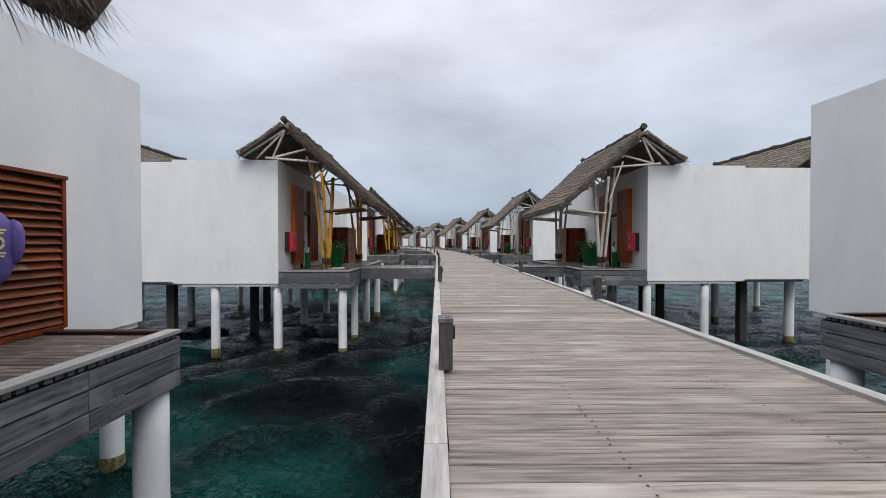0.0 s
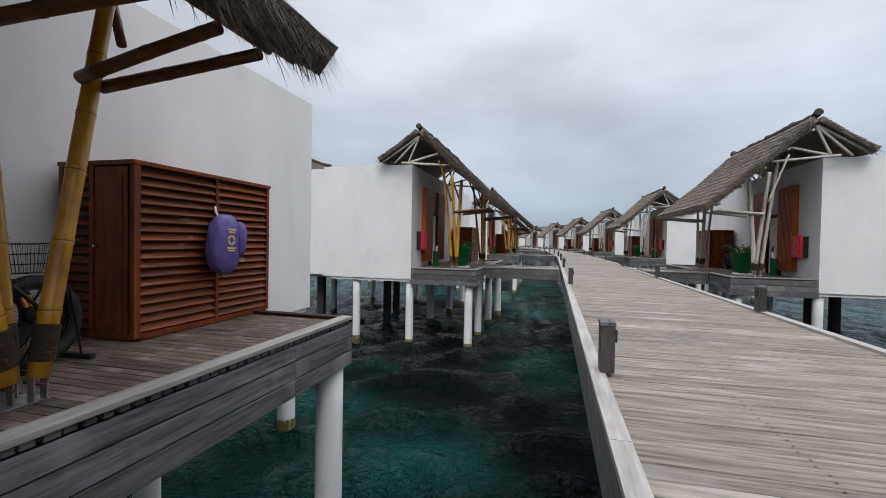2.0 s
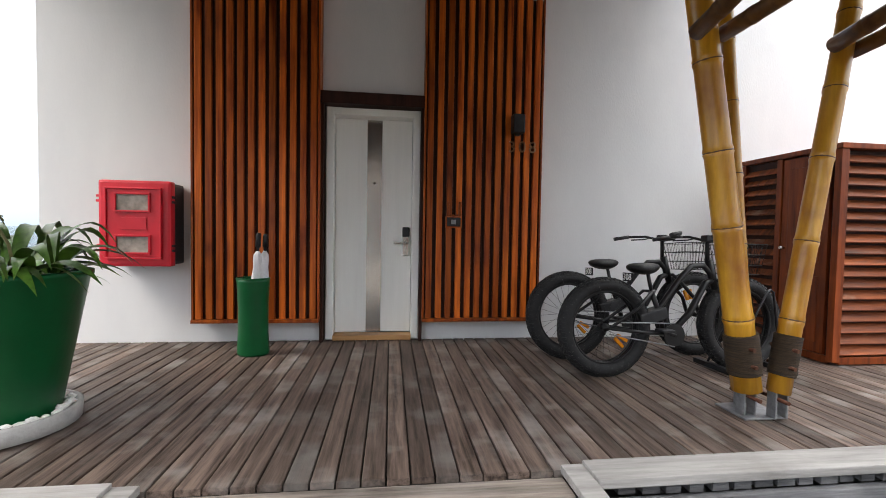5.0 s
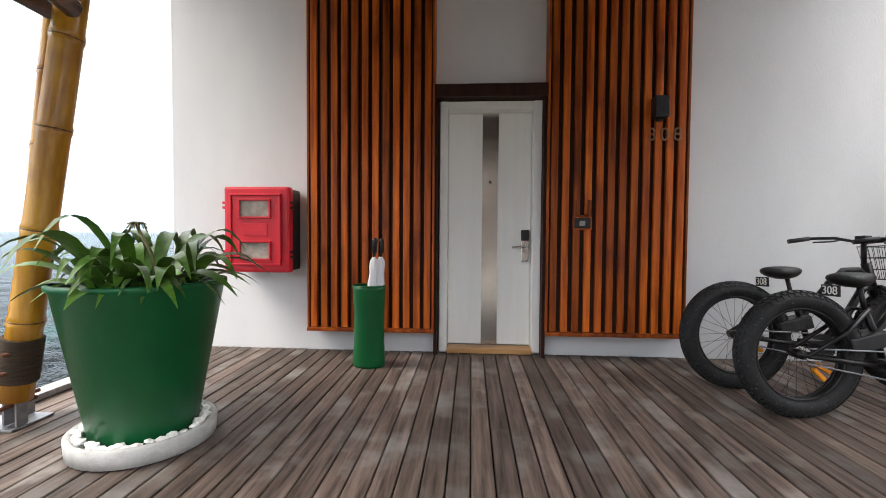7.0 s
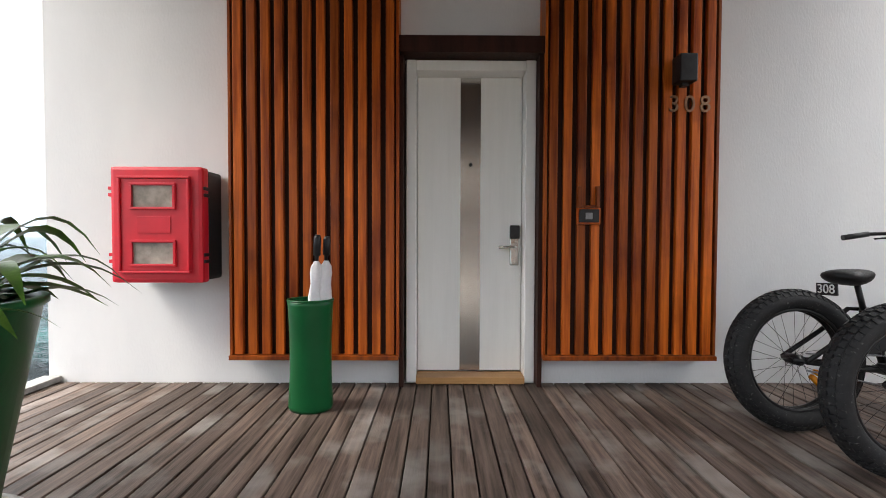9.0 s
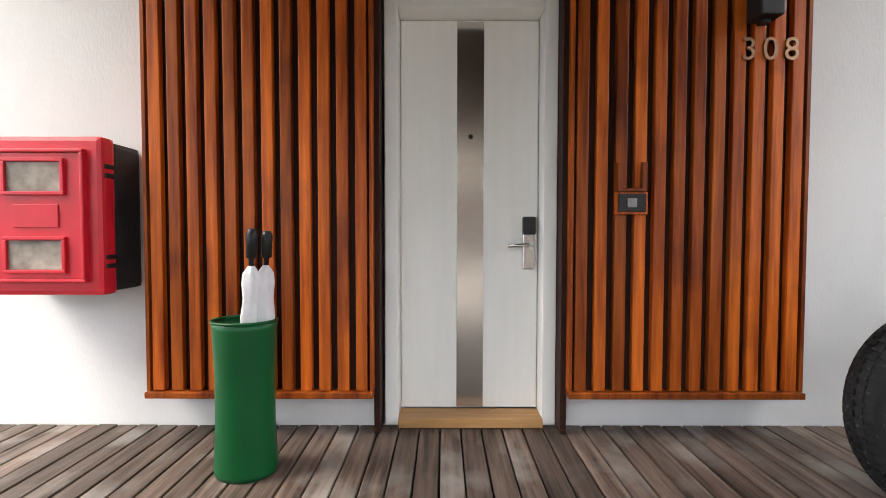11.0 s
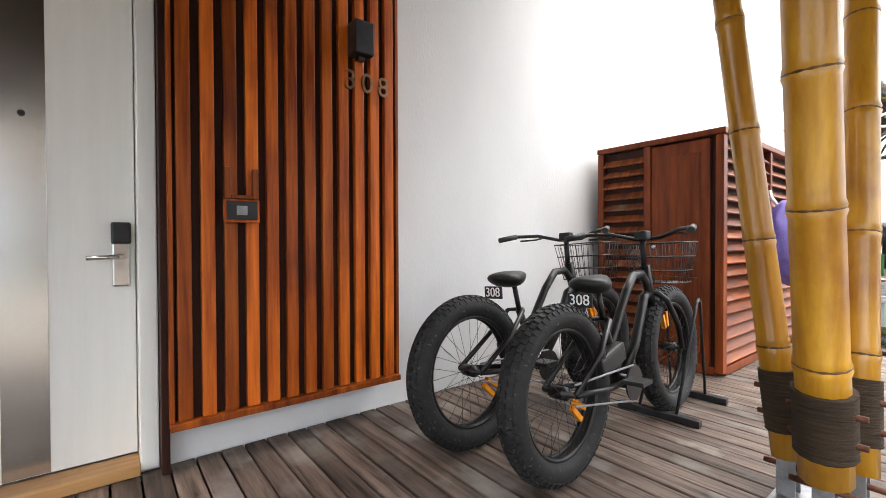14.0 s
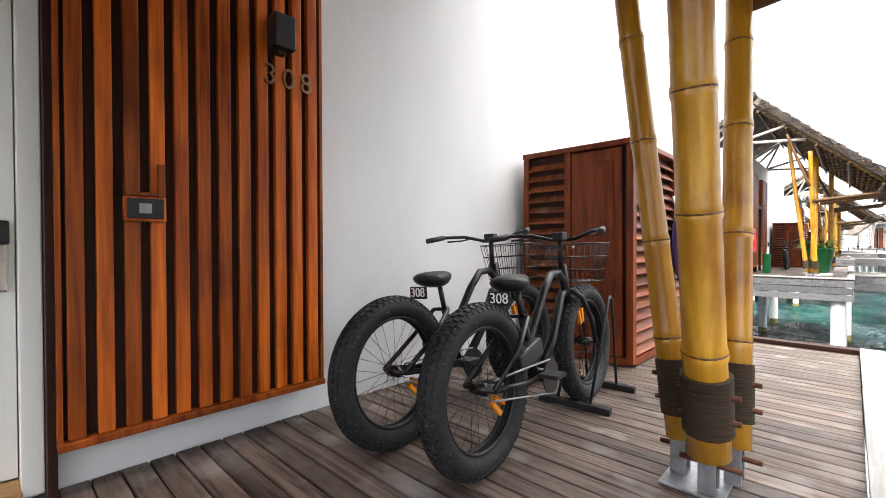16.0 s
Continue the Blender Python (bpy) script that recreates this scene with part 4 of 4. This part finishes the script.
    box(bm, (0.19, -0.06, 0.695), (0.2, 0.06, 0.76), bevel=0.004)
    plate = part("number_plate", bm, BLACK, b, "black plate with white number")
    num = piece("number", number, plate, Matrix.Translation((0.188, 0, 0.727)) @ Matrix.Rotation(radians(-90), 4, "Z") @ Matrix.Rotation(radians(90), 4, "X"))
    bm = bmesh.new()
    tube(bm, [(0.2, -0.0, 0.6), (0.17, 0, 0.6)], 0.03, 12)
    part("rear_reflector", bm, AMBER, b, "amber rear reflector")
    # crank, chain, pedals
    bm = bmesh.new()
    tube(bm, [(0.53, -0.07, 0.3), (0.53, -0.078, 0.3)], 0.085, 24)
    part("chainring", bm, FRAMEBLACK, b)
    bm = bmesh.new()
    tube(bm, [(0.53, -0.074, 0.386), (0.0, -0.074, 0.405)], 0.005, 5)
    tube(bm, [(0.53, -0.074, 0.214), (0.3, -0.074, 0.26), (0.0, -0.074, 0.32)], 0.005, 5)
    part("chain", bm, ZINC, b, "dull steel chain")
    for s in (-1, 1):
        bm = bmesh.new()
        tube(bm, [(0.53, 0.09 * s, 0.3), (0.53 + 0.15 * s, 0.1 * s, 0.3 - 0.05 * s)], 0.01, 8)
        box(bm, (0.49 + 0.15 * s, min(0.105 * s, 0.2 * s), 0.29 - 0.05 * s), (0.59 + 0.15 * s, max(0.105 * s, 0.2 * s), 0.31 - 0.05 * s), bevel=0.004)
        part("pedal", bm, BLACK, b)
    bm = bmesh.new()
    box(bm, (0.27, -0.06, 0.36), (0.5, 0.06, 0.45), pose(0.1, 0, -0.05, 0, -14), 0.012)
    part("motor_case", bm, BLACK, b)
    # basket
    bm = bmesh.new()
    for z, w, l in ((0.98, 0.16, 0.14), (0.9, 0.148, 0.128), (0.82, 0.135, 0.115), (0.75, 0.125, 0.105)):
        cx = 1.12
        tube(bm, [(cx - l, -w, z), (cx + l, -w, z), (cx + l, w, z), (cx - l, w, z), (cx - l, -w, z)], 0.0035, 5)
    for k in range(9):
        f = -1 + k / 4
        for s in (-1, 1):
            tube(bm, [(1.12 + f * 0.14, s * 0.16, 0.98), (1.12 + f * 0.105, s * 0.125, 0.75)], 0.0022, 4)
            tube(bm, [(1.12 + s * 0.14, f * 0.16, 0.98), (1.12 + s * 0.105, f * 0.125, 0.75)], 0.0022, 4)
        tube(bm, [(1.12 + f * 0.105, -0.125, 0.75), (1.12 + f * 0.105, 0.125, 0.75)], 0.0022, 4)
    part("basket", bm, FRAMEBLACK, b, "black wire basket")
    return b


def bike_rack(m):
    r = thing("bicycle_stand", "black steel wheel stand on the deck holding a tyre", "bicycle stand", m, "bicycle stands")
    for s in (-0.1, 0.1):
        bm = bmesh.new()
        tube(bm, [(-0.22, s, 0.03), (0.1, s, 0.62), (0.13, s, 0.64), (0.16, s, 0.62), (0.26, s, 0.03)], 0.009, 8)
        part("hoop", bm, BLACK, r)
    for x in (-0.22, 0.26):
        bm = bmesh.new()
        box(bm, (x - 0.025, -0.22, 0.001), (x + 0.025, 0.22, 0.04), bevel=0.006)
        part("foot", bm, BLACK, r)
    return r


def bag(m):
    g = thing("hanging_bag", "purple nylon lifejacket bag hung on the louvred locker", "bag", m)
    bm = bmesh.new()
    bmesh.ops.create_uvsphere(bm, u_segments=40, v_segments=28, radius=1)
    for v in bm.verts:
        x, y, z = v.co
        f = lambda q, e: math.copysign(abs(q) ** e, q)
        k = 1 + 0.06 * noise.noise((x * 2.2, y * 2.2, z * 3)) + 0.03 * noise.noise((x * 5, y * 5, z * 9))
        w = 0.21 * (0.86 + 0.14 * math.cos(1.6 * z + 0.5))
        v.co = Vector((1.12 * w * f(x, 0.72) * k, 0.125 * f(y, 0.8) * k, 0.355 * f(z, 0.72) * k))
    for f in bm.faces:
        f.smooth = True
    part("body", bm, PURPLE, g)
    bm = bmesh.new()
    bmesh.ops.create_uvsphere(bm, u_segments=24, v_segments=18, radius=1)
    for v in bm.verts:
        x, y, z = v.co
        k = 1 + 0.08 * noise.noise((x * 3 + 5, y * 3, z * 4))
        v.co = Vector((0.165 + 0.065 * x * k, -0.085 + 0.09 * y * k, 0.06 + 0.22 * math.copysign(abs(z) ** 0.8, z) * k))
    for f in bm.faces:
        f.smooth = True
    part("side_pouch", bm, PURPLE, g, "bulging side pouch")
    bm = bmesh.new()
    for k in range(4):
        a0 = k * 1.5708 + 0.12
        for j in range(6):
            a = a0 + j * 0.22
            q = [(-0.035 + r * math.cos(t2), -0.139, 0.045 + r * math.sin(t2)) for r in (0.036, 0.06) for t2 in (a, a + 0.22)]
            vv = [bm.verts.new(p) for p in q]
            bm.faces.new((vv[0], vv[1], vv[3], vv[2]))
    for z, w in ((0.17, 0.07), (0.14, 0.045), (-0.05, 0.07), (-0.08, 0.055)):
        box(bm, (-0.035 - w, -0.141, z - 0.008), (-0.035 + w, -0.137, z + 0.008))
    part("print", bm, YELLOW, g, "pale yellow printed ring and bars")
    bm = bmesh.new()
    tube(bm, [(-0.02, 0.06, 0.3), (-0.02, 0.12, 0.39), (-0.02, 0.13, 0.45)], 0.014, 6)
    part("strap", bm, WHITECLOTH, g, "white hanging strap")
    bm = bmesh.new()
    tube(bm, [(-0.12, -0.08, -0.3), (-0.14, -0.1, -0.36), (-0.11, -0.09, -0.4)], 0.008, 6)
    part("zip_pull", bm, BLACK, g)
    return g


def wall_lamp(m):
    w = thing("wall_lamp", "small black box wall lamp on the slats, unlit", "wall lamp", m)
    bm = bmesh.new()
    box(bm, (-0.055, -0.1, -0.085), (0.055, 0, 0.085), bevel=0.008)
    part("housing", bm, BLACK, w)
    bm = bmesh.new()
    box(bm, (-0.02, -0.06, -0.105), (0.02, -0.02, -0.086), bevel=0.004)
    part("nozzle", bm, BLACK, w)
    return w


def bell_plate(m):
    p = thing("doorbell_plate", "dark doorbell plate with wooden fork bracket above", "doorbell", m)
    bm = bmesh.new()
    box(bm, (-0.075, -0.025, -0.055), (0.075, 0, 0.05), bevel=0.004)
    part("wood_mount", bm, SLAT, p)
    bm = bmesh.new()
    box(bm, (-0.065, -0.034, -0.042), (0.065, -0.025, 0.042), bevel=0.004)
    part("plate", bm, BLACK, p)
    bm = bmesh.new()
    box(bm, (-0.025, -0.038, -0.022), (0.02, -0.0335, 0.02), bevel=0.002)
    part("button", bm, ZINC, p)
    bm = bmesh.new()
    for x in (-0.07, 0.046):
        box(bm, (x, -0.03, 0.051), (x + 0.024, -0.004, 0.19), bevel=0.004)
    box(bm, (-0.045, -0.029, 0.052), (0.045, -0.005, 0.068), bevel=0.003)
    part("fork", bm, SLAT, p)
    return p


def bollard(m):
    b = thing("bollard", "short dark timber bollard light on the jetty edge", "bollard", m, "jetty bollards")
    bm = bmesh.new()
    box(bm, (-0.08, -0.055, 0.0), (0.08, 0.055, 0.37), bevel=0.006)
    part("post", bm, BOLLARD, b)
    bm = bmesh.new()
    box(bm, (-0.087, -0.06, 0.372), (0.087, 0.06, 0.405), bevel=0.005)
    part("cap", bm, GREY, b, "weathered grey cap")
    bm = bmesh.new()
    box(bm, (-0.05, -0.075, 0.24), (0.05, -0.056, 0.34), bevel=0.004)
    part("lamp_hood", bm, BLACK, b, "small black lamp hood")
    return b


# ---- the villas and what stands on their porches ----
home = villa(Matrix(), True, BAMBOO, BAMBOO_DARK)
home["label"] = "white villa with thatched porch, slatted entrance and closed door"
next_villa = villa(station(18.8, -MID + 0.15), False, BAMBOO, BAMBOO_DARK)
other_villa = villa(Matrix.Translation((0, 500, 0)), False, BAMBOO_GREY, BAMBOO_GREY, 4.8)
FLIP = Matrix.Diagonal((1, -1, 1, 1))

NUMBER = text_mesh("number", "308", 0.068, 0.0015, PRINTWHITE)
locker = storage_locker(Matrix.Translation((3.745, -0.095, 0)))
redbox = fire_box(Matrix.Translation((-1.95, -0.002, 1.065)) @ Matrix.Diagonal((1.07, 0.97, 1.03, 1)))
stand = umbrella_stand(Matrix.Translation((-0.95, -0.45, 0)) @ Matrix.Diagonal((1.14, 1.14, 1, 1)))
brolly = umbrella(pose(-0.955, -0.44, 0.03, 3, 3.5), 0.98)
brolly2 = umbrella(pose(-0.905, -0.43, 0.03, 1.5, 3.2), 0.97)
plant = pot_plant(Matrix.Translation((-1.77, -1.75, 0)) @ Matrix.Diagonal((1.06, 1.06, 1.04, 1)), 5)
bike = fat_bike(pose(1.66, -0.73, 0, -4, 0, 2), 0.12, NUMBER)
fat_bike(pose(1.74, -1.19, 0, -3, 0, 4), -0.06, NUMBER)
bike_rack(pose(2.93, -1.1, 0, 0, 0, 4))
bag(pose(4.79, -1.225, 0.98, 0, 2))
wall_lamp(Matrix.Translation((1.335, -0.1615, 2.055)))
bell_plate(Matrix.Translation((0.75, -0.1615, 1.135)))
digits = thing("house_number", "polished bronze house number 308 on the slats", "number sign", pose(1.395, -0.164, 1.85))
for k, ch in enumerate("308"):
    piece("digit", text_mesh("digit", ch, 0.15, 0.006, COPPER), digits, pose(-0.1 + 0.1 * k, 0, 0, 90))


def furnish(m, far):
    copy_thing(locker, m @ locker.matrix_basis)
    copy_thing(redbox, m @ redbox.matrix_basis)
    copy_thing(stand, m @ stand.matrix_basis)
    if not far:
        copy_thing(plant, m @ plant.matrix_basis)
        copy_thing(bike, m @ bike.matrix_basis)
        copy_thing(brolly, m @ brolly.matrix_basis)


furnish(station(18.8, -MID + 0.15), False)
for k in range(2, 8):
    m = station(18.8 * k, -MID)
    copy_thing(next_villa, m)
    if k < 5:
        furnish(m, True)
for k in range(8, -1, -1):
    m = station(19.7 + 18.8 * (k - 1) if k else 1.05, -6.5) @ FLIP
    if k == 0:
        other_villa.matrix_basis = m
    else:
        copy_thing(other_villa, m)
    if k < 5:
        furnish(m, k > 2)


# ---- jetty ----
def jetty():
    root = thing("jetty", "long curving boardwalk of pale weathered planks over water", "boardwalk", kind="structure")
    W, S0, S1, STEP = 2.76, -8.0, 175.0, 0.147
    me = plank_mesh("plank", W, 0.137, 0.035, WALK)
    bm = bmesh.new()
    s, k = S0, 0
    while s < S1:
        m = station(s, 0)
        if -1 < s < 41:
            piece("plank", me, root, m @ pose(0, random.uniform(-0.008, 0.008), random.uniform(-0.002, 0.002), random.uniform(-0.05, 0.05), 0, random.uniform(-0.05, 0.05)))
        else:
            vs = [bm.verts.new(m @ Vector((x, y, z))) for x in (-0.07, 0.07) for y in (-W / 2, W / 2) for z in (-0.035, 0)]
            for q in ((0, 1, 3, 2), (4, 6, 7, 5), (0, 4, 5, 1), (2, 3, 7, 6), (0, 2, 6, 4), (1, 5, 7, 3)):
                bm.faces.new([vs[i] for i in q])
        s += STEP
    far = part("far_planks", bm, WALK, root)
    tagged(far, kind="stuff")
    # screws in two rows down the boards
    bm = bmesh.new()
    s = S0
    while s < 30:
        for off in (0.55, -0.62):
            for d in (-0.035, 0.035):
                m = station(s, off)
                c = m @ Vector((d, random.uniform(-0.012, 0.012), 0.003))
                bm.faces.new([bm.verts.new(c + Vector((0.008 * math.cos(1.0472 * i), 0.008 * math.sin(1.0472 * i), 0))) for i in range(6)])
        s += STEP
    tagged(part("screws", bm, SCREW, root), kind="stuff")
    # kerbs, fascias, beams and piles by stretches
    s = S0
    while s < S1:
        e = s + 3.6
        cut = 3 if s > BEND - 4 else 1
        for side in (1, -1):
            for nm, y0, y1, z0, z1, mat in (("kerb_board", 1.385, 1.5, -0.01, 0.032, RIMWOOD), ("fascia_board", 1.44, 1.485, -0.25, -0.012, GREY), ("fascia_board", 1.435, 1.48, -0.5, -0.258, GREY)):
                bm = bmesh.new()
                for j in range(cut):
                    a, b = s + (e - s) * j / cut, s + (e - s) * (j + 1) / cut
                    a2, b2 = (a + 0.003 if j == 0 else a), (b - 0.003 if j == cut - 1 else b)
                    vs = [bm.verts.new(station(x, side * y) @ Vector((0, 0, z))) for x in (a2, b2) for y in (y0, y1) for z in (z0, z1)]
                    for q in ((0, 1, 3, 2), (4, 6, 7, 5), (0, 4, 5, 1), (2, 3, 7, 6), (0, 2, 6, 4), (1, 5, 7, 3)):
                        bm.faces.new([vs[i] for i in q])
                part(nm, bm, mat, root)
            bm = bmesh.new()
            c = station(s + 1.8, side * 0.8).translation
            lathe(bm, [(0.16, SEA - 1), (0.16, -0.45)], 16, (c.x, c.y, 0))
            part("support_column", bm, PILE, root, "white concrete pile")
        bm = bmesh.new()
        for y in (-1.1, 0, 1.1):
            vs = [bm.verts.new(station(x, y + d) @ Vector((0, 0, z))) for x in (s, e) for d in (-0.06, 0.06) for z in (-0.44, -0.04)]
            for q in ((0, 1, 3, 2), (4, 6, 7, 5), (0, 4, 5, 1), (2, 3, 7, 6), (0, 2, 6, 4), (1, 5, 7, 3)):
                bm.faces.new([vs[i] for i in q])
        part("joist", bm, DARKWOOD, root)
        s = e


jetty()
post = bollard(station(4.1, 1.37) @ Matrix.Translation((0, 0, 0.033)))
for k in range(-1, 18):
    if k:
        copy_thing(post, station(4.1 + 7.65 * k, 1.37) @ Matrix.Translation((0, 0, 0.033)))
for k in range(-1, 18):
    copy_thing(post, station(8.3 + 7.0 * (k - 1), -1.41) @ Matrix.Translation((0, 0, 0.033)) @ Matrix.Rotation(3.14159, 4, "Z"))
